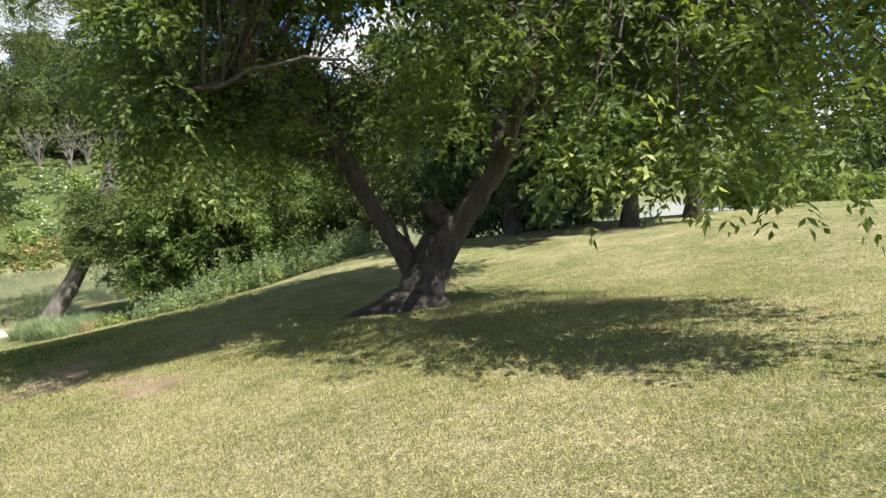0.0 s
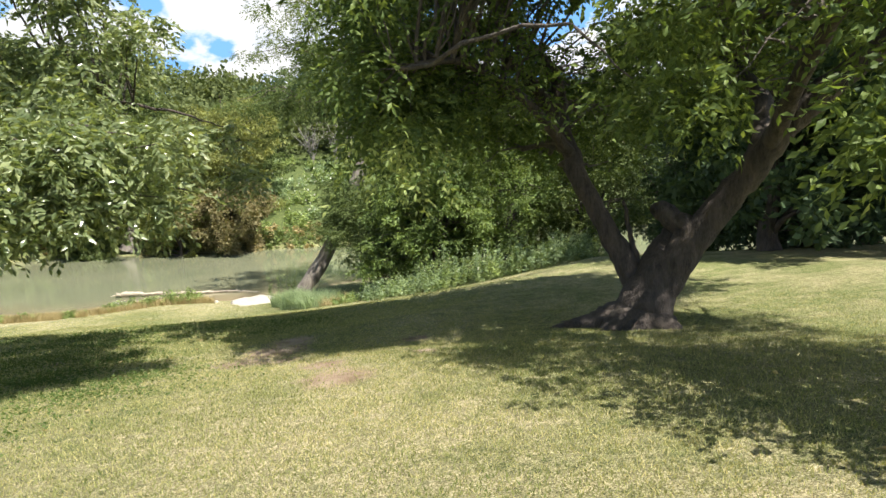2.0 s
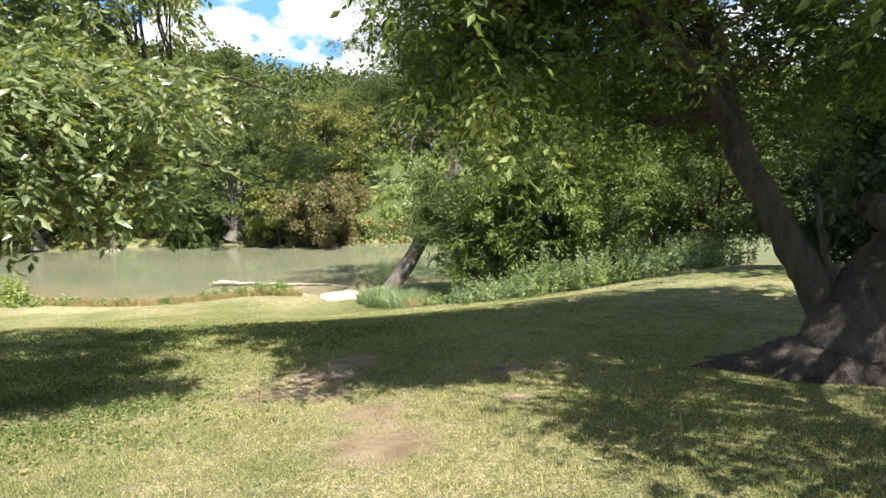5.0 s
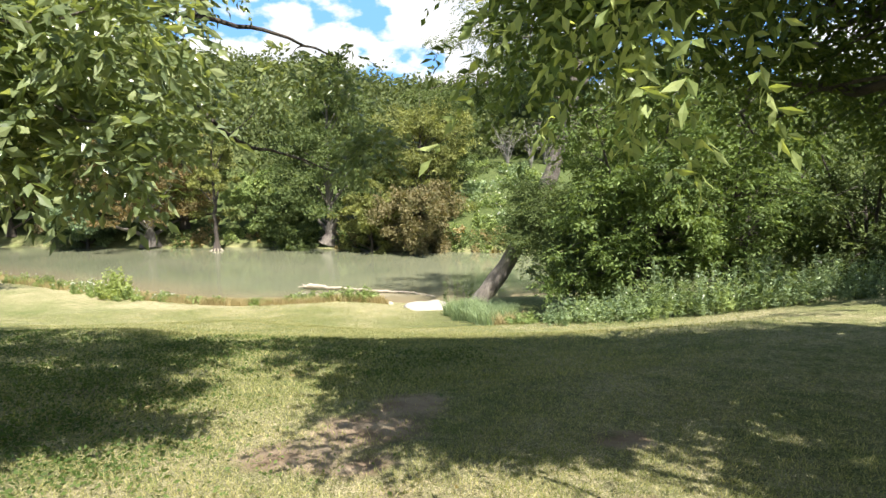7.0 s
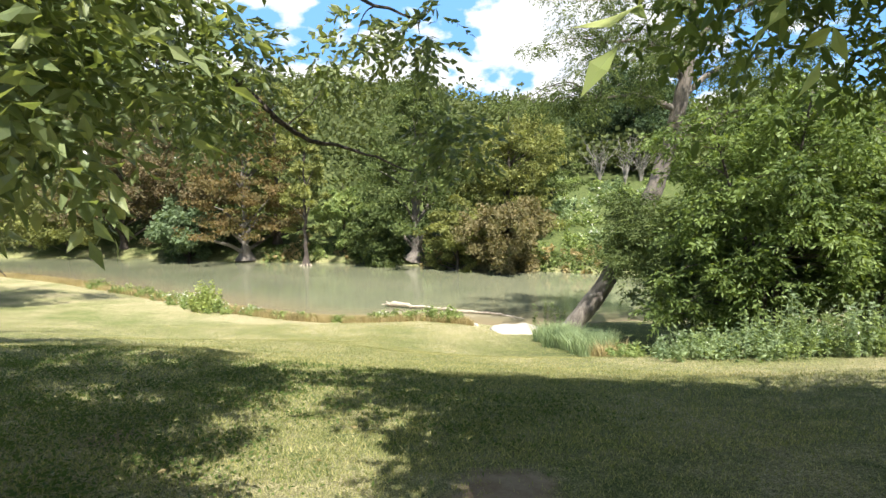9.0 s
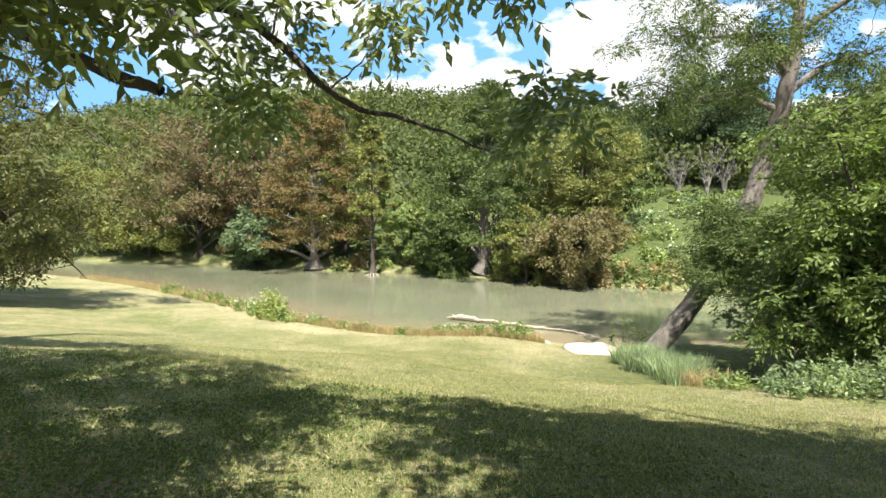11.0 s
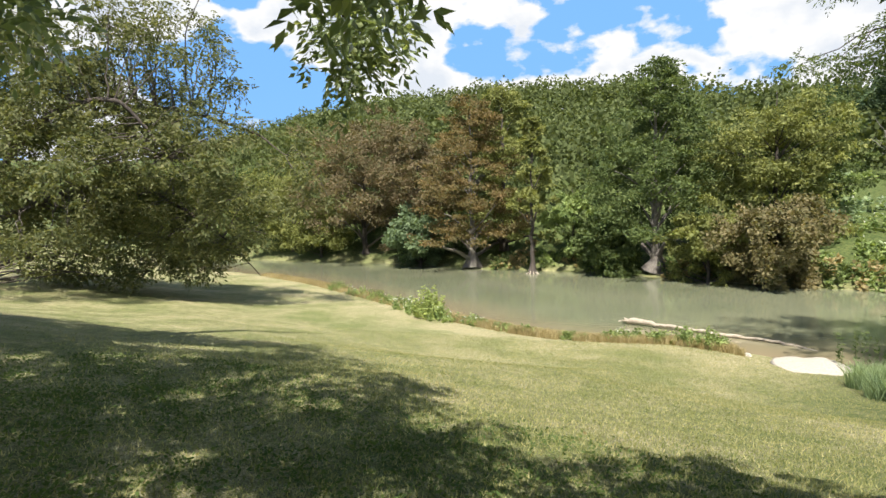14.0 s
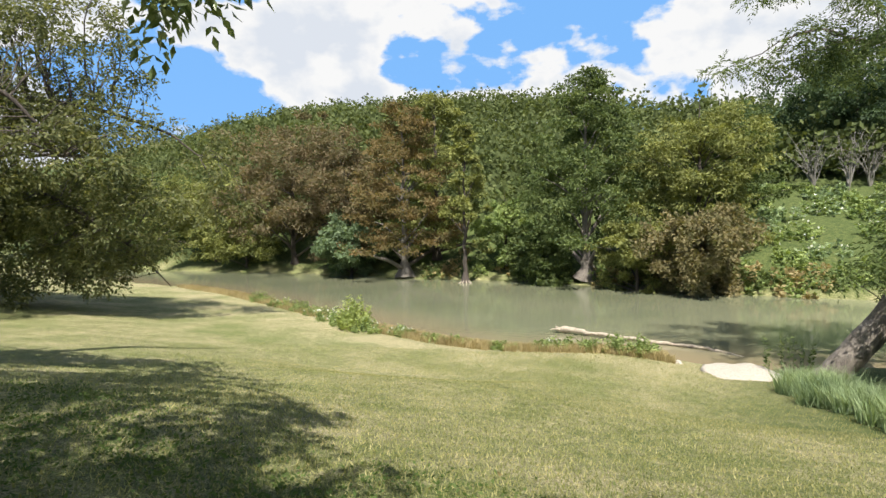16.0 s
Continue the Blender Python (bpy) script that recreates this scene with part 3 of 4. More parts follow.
# ---- pecan over the path ----
gen = np.random.default_rng(42)
pecan_limbs = [
    ([(-13, 5, 3.9), (-13.1, 5, 6), (-12.8, 5.1, 9), (-12.5, 5.3, 13), (-12.2, 5.6, 19)], [0.75, 0.5, 0.45, 0.36, 0.12]),
    ([(-12.9, 5, 8.2), (-9.5, 3, 10.2), (-6, 0.2, 10.8), (-3.6, -1.3, 10), (-2.16, -1.73, 9.31), (-1.24, -1.72, 8.85), (-0.8, -1.73, 8.68)], [0.3, 0.24, 0.17, 0.11, 0.075, 0.06, 0.05]),
    ([(-3.6, -1.3, 10), (-2, -1.7, 10), (-0.6, -1.77, 9.55), (0.1, -1.95, 9.25), (0.8, -1.95, 8.62), (1.4, -1.88, 8.46), (2.3, -1.85, 8.15)], [0.09, 0.07, 0.05, 0.04, 0.03, 0.02, 0.008]),
    ([(-9.5, 3, 10.2), (-6.5, 4.5, 11.5), (-3.5, 4, 11.6), (-1.7, 2.9, 10.4), (-1.15, 2.2, 9.0)], [0.18, 0.13, 0.09, 0.05, 0.015]),
    ([(-12.6, 5.2, 11), (-11.5, 8, 14), (-10.5, 11, 16), (-9.5, 13, 17.5)], [0.3, 0.24, 0.17, 0.08]),
    ([(-12.6, 5.2, 12), (-9.5, 4, 14.5), (-6.5, 3, 16), (-4, 2, 17)], [0.26, 0.2, 0.13, 0.06]),
    ([(-1.4, -1.75, 9.7), (-0.2, -2.6, 10.1), (1.0, -2.9, 10.0), (2.1, -3.1, 9.65)], [0.05, 0.04, 0.028, 0.01]),
    ([(-4.5, -0.8, 10.3), (-3, -3.0, 9.6), (-2.2, -4.6, 8.9)], [0.07, 0.05, 0.015]),
]
over = shading(np.stack([gen.uniform(-5.5, 0.7, 100), gen.uniform(-4.6, -1.6, 100), gen.uniform(9.3, 12.0, 100)], -1), PECAN_SHADE)
hang_y = gen.uniform(-6.9, -5.0, 52)
over[:, 2] += 0.4 * (over[:, 1] + 4.6)
low = shading(np.concatenate([np.stack([0.15 - 0.5 * (hang_y + 6.6) - 2.4 * gen.random(52), hang_y, gen.uniform(8.2, 9.3, 52)], -1),
                              np.stack([gen.uniform(-3.4, 0.2, 46), gen.uniform(-5.4, -3.6, 46), gen.uniform(8.8, 9.6, 46)], -1)]), PECAN_SHADE)
ends = np.array([(2.6, -2.3, 8.5), (2.9, -2.1, 8.65), (2.1, -3.1, 9.5), (1.5, -2.6, 9.6), (-1.1, 2.0, 8.9), (-1.3, 2.4, 9.2), (-0.8, 1.9, 9.3), (-1.5, 2.6, 9.6), (-0.6, 2.2, 9.5), (-1.2, 2.2, 9.9), (0.4, -2.3, 9.5), (1.2, -2.0, 9.3),
                 (-0.3, -1.6, 9.3), (-0.2, -0.9, 8.75), (0.3, -1.3, 9.0), (-1.7, -1.5, 9.8), (-1.0, -2.0, 9.9)])
roof = shading(np.stack([gen.uniform(-19, -1, 330), gen.uniform(-8, 9, 330), gen.uniform(14.5, 18.5, 330)], -1), PECAN_SHADE)[:140]
side = shading(np.stack([gen.uniform(-18, -9.5, 90), gen.uniform(-6, 8, 90), gen.uniform(11, 18, 90)], -1), PECAN_SHADE)
pecan_clumps = np.concatenate([over, low, ends])
pr = np.full((len(pecan_clumps), 1), 0.5) * [[1, 1, 0.7]]
pr[-len(ends):] = 0.32
pecan = leafy_tree("pecan_tree", (-13, 5, 3.8), "spreading pecan with a long low limb over the lawn", "tree", pecan_limbs, pecan_clumps, pr, 30, gen, L_PECAN, M_BARK,
                   length=0.3, pairs=4, leaf=0.135, wide=0.028, droop=0.55)
upper = np.concatenate([roof, side])
at, d = scattered(upper, np.full((len(upper), 1), 1.25) * [[1, 1, 0.6]], 44, gen)
v, f = compound(at, d + gen.normal(0, 0.4, d.shape), gen, length=0.5, pairs=2, leaf=0.3, wide=0.08, droop=0.4, fine=False)
part("upper_crown", mesh_from("upper_crown", v - np.array([-13, 5, 3.8]), f, [L_PECAN]), pecan)

# ---- drooping pecan upstream ----
gen = np.random.default_rng(43)
dl = [([(-38, 30, lay(-38, 30) - 0.1), (-38, 30.2, 5), (-37.5, 30.4, 10), (-37, 31, 18)], [0.6, 0.42, 0.34, 0.1]),
      ([(-37.7, 30.3, 8), (-31, 29.5, 13.8), (-26, 29.5, 15), (-24.4, 30.4, 13.6), (-23.2, 31.3, 11.4)], [0.26, 0.2, 0.15, 0.1, 0.05]),
      ([(-37.6, 30.3, 7), (-29, 33.5, 10), (-23, 36, 6.5), (-20.5, 38.2, 2.8)], [0.22, 0.15, 0.09, 0.03]),
      ([(-37.4, 30.4, 12), (-28, 35, 15.5), (-21, 37.5, 14), (-18, 38, 12)], [0.2, 0.15, 0.1, 0.04])]
body = crown_clumps((-29.5, 33, 12.5), (12, 8, 9.5), 520, gen, seed=2.0)
low = np.stack([gen.uniform(-38, -21.5, 56), gen.uniform(33, 41, 56), gen.uniform(2.9, 6, 56)], -1)
dc = np.concatenate([body, low])
dc[:, 2] = np.maximum(dc[:, 2], 2.4)
leafy_tree("pecan_tree", (-38, 30, lay(-38, 30) - 0.1), "olive-green pecan with boughs drooping almost to the grass", "tree", dl, dc,
           np.full((len(dc), 1), 1.15) * [[1, 1, 0.6]], 40, gen, leaf_material("olive_pecan_leaves", (0.05, 0.066, 0.028), (0.12, 0.138, 0.058), (0.23, 0.23, 0.105), 0.6, 0.4, 0.4),
           M_BARK, length=0.5, pairs=2, leaf=0.3, wide=0.065, droop=0.4, fine=False)

# ---- leaning cypress and the thicket by it ----
gen = np.random.default_rng(44)
cl = [([(13.9, 20.2, 0.2), (14.45, 20.0, 0.9), (15.7, 19.7, 2.6), (16.9, 19.5, 4.4), (18.6, 19.7, 7.2), (19.7, 19.8, 9.8), (20.2, 19.3, 12.6), (20.6, 18.9, 16), (21, 18.8, 22)],
       [0.8, 0.52, 0.47, 0.45, 0.45, 0.44, 0.4, 0.3, 0.12])]
for z, e in [(11, (24, 17, 12.5)), (12.5, (16.6, 21, 13.4)), (13.2, (25, 20, 15.5)), (14.2, (17, 17, 15.2)), (15, (18, 23, 17)), (16, (24.5, 16, 18)), (17.5, (17.5, 19, 19)), (19, (23, 21, 21))]:
    s0 = np.array([20.2 + (z - 12.6) * 0.1, 19.2, z])
    cl.append(([s0, s0 * 0.5 + np.array(e) * 0.5 + (0, 0, 0.5), e], [0.19, 0.12, 0.04]))
cc = np.concatenate([np.array(p[0][-1])[None] * 1.0 + gen.normal(0, 1, (17, 3)) * (1.8, 1.8, 0.5) for p in cl[1:]] + [np.array([[20.8, 18.9, 20]]) + gen.normal(0, 1.3, (25, 3)) * (1.4, 1.4, 1.5)])
u = gen.random(60) * 0.6
low = np.stack([16.6 + 2.9 * u + gen.normal(0, 0.9, 60), gen.uniform(17.6, 20.2, 60), 4.6 + 4.6 * u + gen.normal(0, 0.6, 60)], -1)
cc = np.concatenate([cc, low])
leafy_tree("bald_cypress", (13.9, 20.2, 0.1), "leaning bald cypress with a pale curved trunk by the gravel", "tree", cl, cc, np.full((len(cc), 1), 1.05) * [[1, 1, 0.35]], 56, gen, L_GREEN,
           bark_material("weathered_cypress_bark", (0.06, 0.05, 0.042), (0.27, 0.235, 0.195), 5), [([(14.3, 20, 0.8), (13.6, 20.6, 0.45), (12.9, 21.0, 0.2)], [0.45, 0.25, 0.08]), ([(14.3, 19.9, 0.8), (13.7, 19.6, 0.6), (13.1, 19.3, 0.5)], [0.4, 0.22, 0.06])],
           length=0.45, pairs=3, leaf=0.2, wide=0.03, droop=0.3, fine=False)


def shrub(name, x, y, wide, tall, leaf, label, seed, clumps=150, sprays=26, category="shrub", length=0.42, pairs=3, size=0.21, width=0.04, base=0.35, group=""):
    """A tall many-stemmed shrub, leafy to the ground."""
    gen = np.random.default_rng(seed)
    z = lay(x, y)
    limbs = []
    for k in range(6):
        a = k * 1.05 + gen.random()
        e = np.array([x + math.cos(a) * wide * 0.33, y + math.sin(a) * wide * 0.33, z + tall * gen.uniform(0.6, 0.95)])
        limbs.append(([(x + 0.2 * math.cos(a), y + 0.2 * math.sin(a), z - 0.1), (x * 0.7 + e[0] * 0.3, y * 0.7 + e[1] * 0.3, z + tall * 0.35), e], [0.11, 0.075, 0.03]))
    c = crown_clumps((x, y, z + tall * 0.52), (wide * 0.5, wide * 0.5, tall * 0.48), clumps, gen, seed=seed, lumpy=0.28)
    c[:, 2] = np.maximum(c[:, 2], height(c[:, 0], c[:, 1]) + base)
    ob = leafy_tree(name, (x, y, z), label, category, limbs, c, np.full((len(c), 1), wide * 0.07) * [[1, 1, 0.6]], sprays, gen, leaf, M_BARK, length=length, pairs=pairs, leaf=size, wide=width, droop=0.3, fine=False)
    if group:
        ob["group"] = group
    return ob


shrub("thicket_shrub", 17.3, 12.0, 5.6, 6.0, L_GREEN, "dense dark-green shrub beside the leaning cypress", 51, 230, group="thicket by the river")
shrub("thicket_shrub", 17.4, 9.3, 7.0, 9.4, L_BRIGHT, "tall bright-green leafy shrub above the bank", 52, 260, group="thicket by the river")
shrub("thicket_shrub", 21.5, 8.5, 7.0, 8.6, L_BRIGHT, "tall yellow-green leafy shrub in the thicket", 53, 190, group="thicket by the river")
shrub("thicket_shrub", 20.5, 14.5, 7, 9, L_GREEN, "dark green shrub behind the thicket", 54, 150, group="thicket by the river")
shrub("thicket_shrub", 26, 5.5, 7, 8, L_GREEN, "green shrub along the river bank", 55, 150, group="thicket by the river")
# shade on this one is in its leaf colour
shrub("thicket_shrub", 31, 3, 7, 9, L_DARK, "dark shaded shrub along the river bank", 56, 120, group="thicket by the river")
shrub("thicket_shrub", 27, 12, 9, 12, L_GREEN, "tall green growth rising behind the bank", 57, 150, group="thicket by the river")

# shrubs whose dark leaf colour stands for the shade under the trees
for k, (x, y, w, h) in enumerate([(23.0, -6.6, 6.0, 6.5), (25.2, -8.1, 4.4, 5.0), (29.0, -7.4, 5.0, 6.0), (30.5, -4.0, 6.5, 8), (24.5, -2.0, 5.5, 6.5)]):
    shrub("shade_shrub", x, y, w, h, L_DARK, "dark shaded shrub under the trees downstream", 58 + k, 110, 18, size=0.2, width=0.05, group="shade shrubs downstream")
# shade trees downstream, every other one in the leaf colour darkened for shade
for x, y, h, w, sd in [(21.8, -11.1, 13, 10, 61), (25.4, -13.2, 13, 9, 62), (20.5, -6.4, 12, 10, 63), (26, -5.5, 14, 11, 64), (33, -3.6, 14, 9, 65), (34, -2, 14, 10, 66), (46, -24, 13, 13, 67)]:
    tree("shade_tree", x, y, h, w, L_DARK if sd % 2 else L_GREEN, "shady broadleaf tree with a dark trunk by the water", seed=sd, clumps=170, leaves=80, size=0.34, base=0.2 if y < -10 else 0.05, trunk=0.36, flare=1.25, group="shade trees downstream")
for k, (x, y) in enumerate([(30, -15.2), (33.5, -17.6), (37, -19.6), (41, -21.8), (45, -24.5)]):
    shrub("hedge_shrub", x, y, 4.4, 2.3, L_WEED, "low grey-green shrub at the lawn's edge", 70 + k, 70, 16, size=0.2, width=0.05, base=0.2, group="shrubs at the lawn's edge")


# ---- herbs, reeds and grass ----
def blades(name, xs, ys, tall, wide, leaf, label, category, gen, lean=0.35):
    """Upright pointed blades: one bent blade of two faces each."""
    n = len(xs)
    z = height(xs, ys)
    a = gen.uniform(0, 6.283, n)
    w = np.stack([np.cos(a), np.sin(a), 0 * a], -1) * (np.asarray(wide) * gen.uniform(0.6, 1.3, n))[:, None]
    b = gen.uniform(0, 6.283, n)
    t = np.asarray(tall) * gen.uniform(0.55, 1.25, n)
    bendv = np.stack([np.cos(b), np.sin(b), 0 * b], -1) * (t * lean * gen.uniform(0.2, 1.6, n))[:, None]
    p = np.stack([xs, ys, z - 0.01], -1)
    up = np.stack([0 * t, 0 * t, t], -1)
    m = p + up * 0.55 + bendv * 0.35
    v = np.stack([p - w, p + w, m + w * 0.8, m - w * 0.8, p + up + bendv], 1).reshape(-1, 3)
    k = np.arange(n)[:, None] * 5
    tri = np.concatenate([k + [0, 1, 2], k + [0, 2, 3], k + [3, 2, 4]])
    if np.max(tall) < 0.1:
        v = np.stack([p - w, p + w, p + up + bendv], 1).reshape(-1, 3)
        tri = np.arange(3 * n).reshape(n, 3)
    return tagged(new(name, mesh_from(name, v, tri, [leaf])), label, category, kind="stuff")


def herb(name, x, y, wide, tall, leaf, label, seed, count=500, size=0.09, flowers=0, category="weeds", group="", width=0.3):
    """A herb clump: thin stems with small leaves all the way, and flower heads where it has them."""
    gen = np.random.default_rng(seed)
    z = lay(x, y)
    ob = thing(name, x, y, z, label, category, group)
    n = max(10, count // 16)
    a, r = gen.uniform(0, 6.283, n), wide * 0.5 * gen.random(n) ** 0.5
    bx, by = r * np.cos(a), r * np.sin(a)
    bz = height(x + bx, y + by) - z - 0.03
    h = tall * gen.uniform(0.5, 1.1, n) * (1 - 0.5 * (r / (wide * 0.5)) ** 2)
    lines = []
    for k in range(n):
        e = np.array([bx[k] * 1.2, by[k] * 1.2, bz[k] + h[k]])
        lines.append((np.array([(bx[k], by[k], bz[k]), (bx[k] * 1.06, by[k] * 1.06, bz[k] + h[k] * 0.55), e]), np.array([0.009, 0.006, 0.003])))
    v, f = tubes(lines, 4)
    tagged(part("stem_bunch", mesh_from("stem_bunch", v, f, [leaf]), ob), kind="stuff")
    i = gen.integers(0, n, count)
    u = gen.uniform(0.1, 1, count)
    at = np.stack([bx[i] * (1 + 0.2 * u), by[i] * (1 + 0.2 * u), bz[i] + h[i] * u], -1)
    way = gen.normal(0, 1, (count, 3)) * (1, 1, 0.4) + (0, 0, 0.25)
    v, f = leaf_faces(at, way, size * gen.uniform(0.6, 1.5, count), size * width * gen.uniform(0.7, 1.3, count), gen, fine=size < 0.3)
    part("foliage", mesh_from("foliage", v, f, [leaf]), ob)
    if flowers:
        i = gen.integers(0, n, flowers)
        at = np.stack([bx[i] * 1.2, by[i] * 1.2, bz[i] + h[i]], -1) + gen.normal(0, 0.03, (flowers, 3))
        v, f = leaf_faces(at, gen.normal(0, 1, (flowers, 3)), np.full(flowers, size * 0.7), np.full(flowers, size * 0.3), gen)
        tagged(part("flower_heads", mesh_from("flower_heads", v, f, [L_FLOWER]), ob, "small white flower heads"), kind="stuff")
    return ob


gen = np.random.default_rng(80)
# low plants along the near waterline
herb("bushy_weed", -6.4, 33.6, 1.9, 2.3, L_YELLOW, "bright yellow-green bushy plant on the river bank", 81, 1500, 0.2, category="plant")
herb("sapling", 14.2, 22.8, 2.0, 2.4, L_GREEN, "thin sapling with sparse small leaves at the waterline", 82, 190, 0.15, category="sapling")
for k, (x, y, w, t, fl) in enumerate([(-7.6, 35.6, 1.8, 0.9, 30), (-5.4, 32.9, 1.6, 0.8, 10), (-8.8, 37.5, 1.7, 0.8, 60), (-3.2, 31.9, 1.3, 0.55, 30), (-1.2, 30.4, 1.2, 0.45, 0), (0.4, 29.6, 1.3, 0.4, 0),
                                     (2.6, 28.4, 1.3, 0.35, 0), (5.0, 28.2, 1.4, 0.6, 20), (6.2, 28.0, 1.5, 0.6, 0), (7.4, 27.6, 1.5, 0.65, 0), (8.6, 26.9, 1.7, 0.95, 0), (9.3, 26.3, 1.2, 0.8, 0),
                                     (-10.5, 40.5, 1.8, 0.7, 20), (-12.5, 43, 1.8, 0.7, 0), (-15, 46, 2, 0.7, 20), (-18, 49.5, 2, 0.8, 0)]):
    herb("bank_weed", x, y, w * 1.15, t * 1.3, L_WEED, "low leafy green weeds along the water's edge", 90 + k, 650, 0.16, fl, group="weeds on the bank")
# tall herbs below the thicket
for k in range(22):
    u = k / 21
    x, y = 11.2 + 9.5 * u + 0.5 * math.sin(k * 2.1), 6.8 - 6.0 * u ** 0.8 + 0.5 * math.cos(k * 1.7)
    herb("tall_herb", x, y + 0.6, 1.9, 0.7 + 1.3 * min(1, u * 3.0) * (0.8 + 0.2 * math.sin(k * 3.3)), L_REED if k % 3 else L_WEED, "leafy blue-green herbs under the thicket", 120 + k, 700, 0.14,
         8 if k % 5 == 1 else 0, group="herbs under the thicket", width=0.2)


def strewn(n, spots, gen):
    """Places scattered in round patches (x, y, radius)."""
    s = np.array(spots, float)
    k = gen.choice(len(s), n, p=s[:, 2] ** 2 / (s[:, 2] ** 2).sum())
    a, r = gen.uniform(0, 6.283, n), gen.random(n) ** 0.5
    return s[k, 0] + np.cos(a) * r * s[k, 2], s[k, 1] + np.sin(a) * r * s[k, 2]


reed_spots = [(12.6, 18.6, 0.8), (13.3, 17.6, 0.9), (12.3, 16.6, 0.8), (12.6, 15.2, 0.8), (12.1, 13.4, 0.7), (11.9, 12.3, 0.6), (13.6, 19.0, 0.7), (13.2, 14.2, 0.8)]
xs, ys = strewn(5200, reed_spots, gen)
blades("reeds", xs, ys, 0.85, 0.014, L_REED, "long blue-green reed blades round the trunk", "reeds", gen, 0.55)
xs, ys = strewn(700, [(11.6, 11.2, 0.4), (11.3, 9.8, 0.4), (11.2, 8.9, 0.3), (12.0, 11.5, 0.35)], gen)
blades("dry_stalks", xs, ys, 0.55, 0.008, L_STRAW, "dry brown grass stalks beside the reeds", "dry grass", gen, 0.6)
# uncut grass strip along the waterline
n = 26000
u = gen.random(n) ** 1.3
k = gen.integers(4, 12, n)
p0, p1, q = NEAR_SHORE[k], NEAR_SHORE[k + 1], gen.random((n, 1))
p = p0 + (p1 - p0) * q
nrm = np.stack([p1[:, 1] - p0[:, 1], -(p1[:, 0] - p0[:, 0])], -1)
p = p + nrm / np.linalg.norm(nrm, axis=1, keepdims=True) * (0.15 + 2.0 * u)[:, None]
keep = ~((p[:, 0] > 10.2) & (p[:, 1] > 19))
blades("bank_grass", p[keep, 0], p[keep, 1], 0.4, 0.016, L_STRAW, "rough dry grass along the water's edge", "grass", gen, 0.5)
# mown lawn by the path
n = 420000
xs = gen.normal(1.3, 4.2, n)
ys = gen.normal(-9.0, 6.0, n)
tuft = waves(xs, ys, 0.19, 1.0) + 0.6 * waves(xs, ys, 0.07, 2.0) > gen.normal(-0.55, 0.5, n)
for bx, by, r in WORN:
    tuft &= np.hypot(xs - bx, ys - by) > r * gen.uniform(0.1, 1.3, n)
xs, ys = xs[tuft], ys[tuft]
blades("lawn_grass", xs, ys, 0.046, 0.0055, L_GRASS, "short mown grass, green with dry blades", "grass", gen, 0.7)
# the open lawn below, seen from further off
n = 190000
ys = gen.uniform(-4, 27, n)
xs = gen.normal(1.5, 4.5, n) * (1 + 0.03 * (ys + 4))
on_lawn = -away(NEAR_SHORE, xs, ys) > 1.2
xs, ys = xs[on_lawn], ys[on_lawn]
blades("lawn_grass", xs, ys, 0.055, 0.009, L_GRASS, "short mown grass on the slope below the path", "grass", gen, 0.7)
# low broad-leaved weeds spreading through the shaded lawn
n = 66000
xs, ys = strewn(n, [(-3.6, -5.2, 2.6), (-0.7, -6.0, 1.2), (-1.8, -4.4, 1.6), (-1.5, -2.2, 2.2), (-3, 1, 2.6), (0.4, 0.6, 1.9), (-5, -7.6, 2.2), (-5.5, 3.5, 2.5), (2.8, -1.4, 1.6)], gen)
xs, ys = xs + gen.normal(0, 0.6, n), ys + gen.normal(0, 0.6, n)
thick = waves(xs, ys, 0.42, 2.0) + 0.7 * waves(xs, ys, 1.1, 0.4) > gen.normal(-0.1, 0.5, n)
xs, ys = xs[thick], ys[thick]
n = len(xs)
at = np.stack([xs, ys, height(xs, ys) + gen.uniform(0.0, 0.05, n)], -1)
v, f = leaf_faces(at, gen.normal(0, 1, (n, 3)) * (1, 1, 0.3) + (0, 0, 0.3), gen.uniform(0.03, 0.065, n), gen.uniform(0.008, 0.017, n), gen, fine=False)
tagged(new("low_weeds", mesh_from("low_weeds", v, f, [L_CLOVER])), "patches of lush green low weeds in the lawn", "weeds", kind="stuff")
# fallen leaves
for k in range(46):
    x, y = gen.uniform(-4, 7), gen.uniform(-15, 4)
    at = np.zeros((1, 3))
    v, f = leaf_faces(at, gen.normal(0, 1, (1, 3)) * (1, 1, 0.1), [gen.uniform(0.06, 0.11)], [gen.uniform(0.015, 0.03)], gen)
    ob = new("fallen_leaf", mesh_from("fallen_leaf", v, f, [L_STRAW]))
    ob.location = (x, y, lay(x, y) + 0.035)
    tagged(ob, "dry fallen leaf lying on the mown grass", "leaf", "fallen leaves")


# ---- log, gravel and stones ----
def slab(name, x, y, wide, deep, tall, mat, label, category, seed, group="", turn=0.0):
    """An uneven rounded stone or gravel mound."""
    bm = bmesh.new()
    bmesh.ops.create_icosphere(bm, subdivisions=4, radius=1)
    for v in bm.verts:
        n = noise.noise(v.co * 1.4 + Vector((seed, 0, 0))) * 0.35 + noise.noise(v.co * 4 + Vector((0, seed, 0))) * 0.12
        v.co = v.co * (1 + n)
        v.co = Vector((v.co.x * wide / 2, v.co.y * deep / 2, v.co.z * tall))
    me = bpy.data.meshes.new(name)
    bm.to_mesh(me)
    bm.free()
    me.materials.append(mat)
    me.polygons.foreach_set("use_smooth", np.ones(len(me.polygons), bool))
    ob = new(name, me)
    ob.matrix_world = pose(x, y, lay(x, y), 0, 0, turn)
    return tagged(ob, label, category, group)


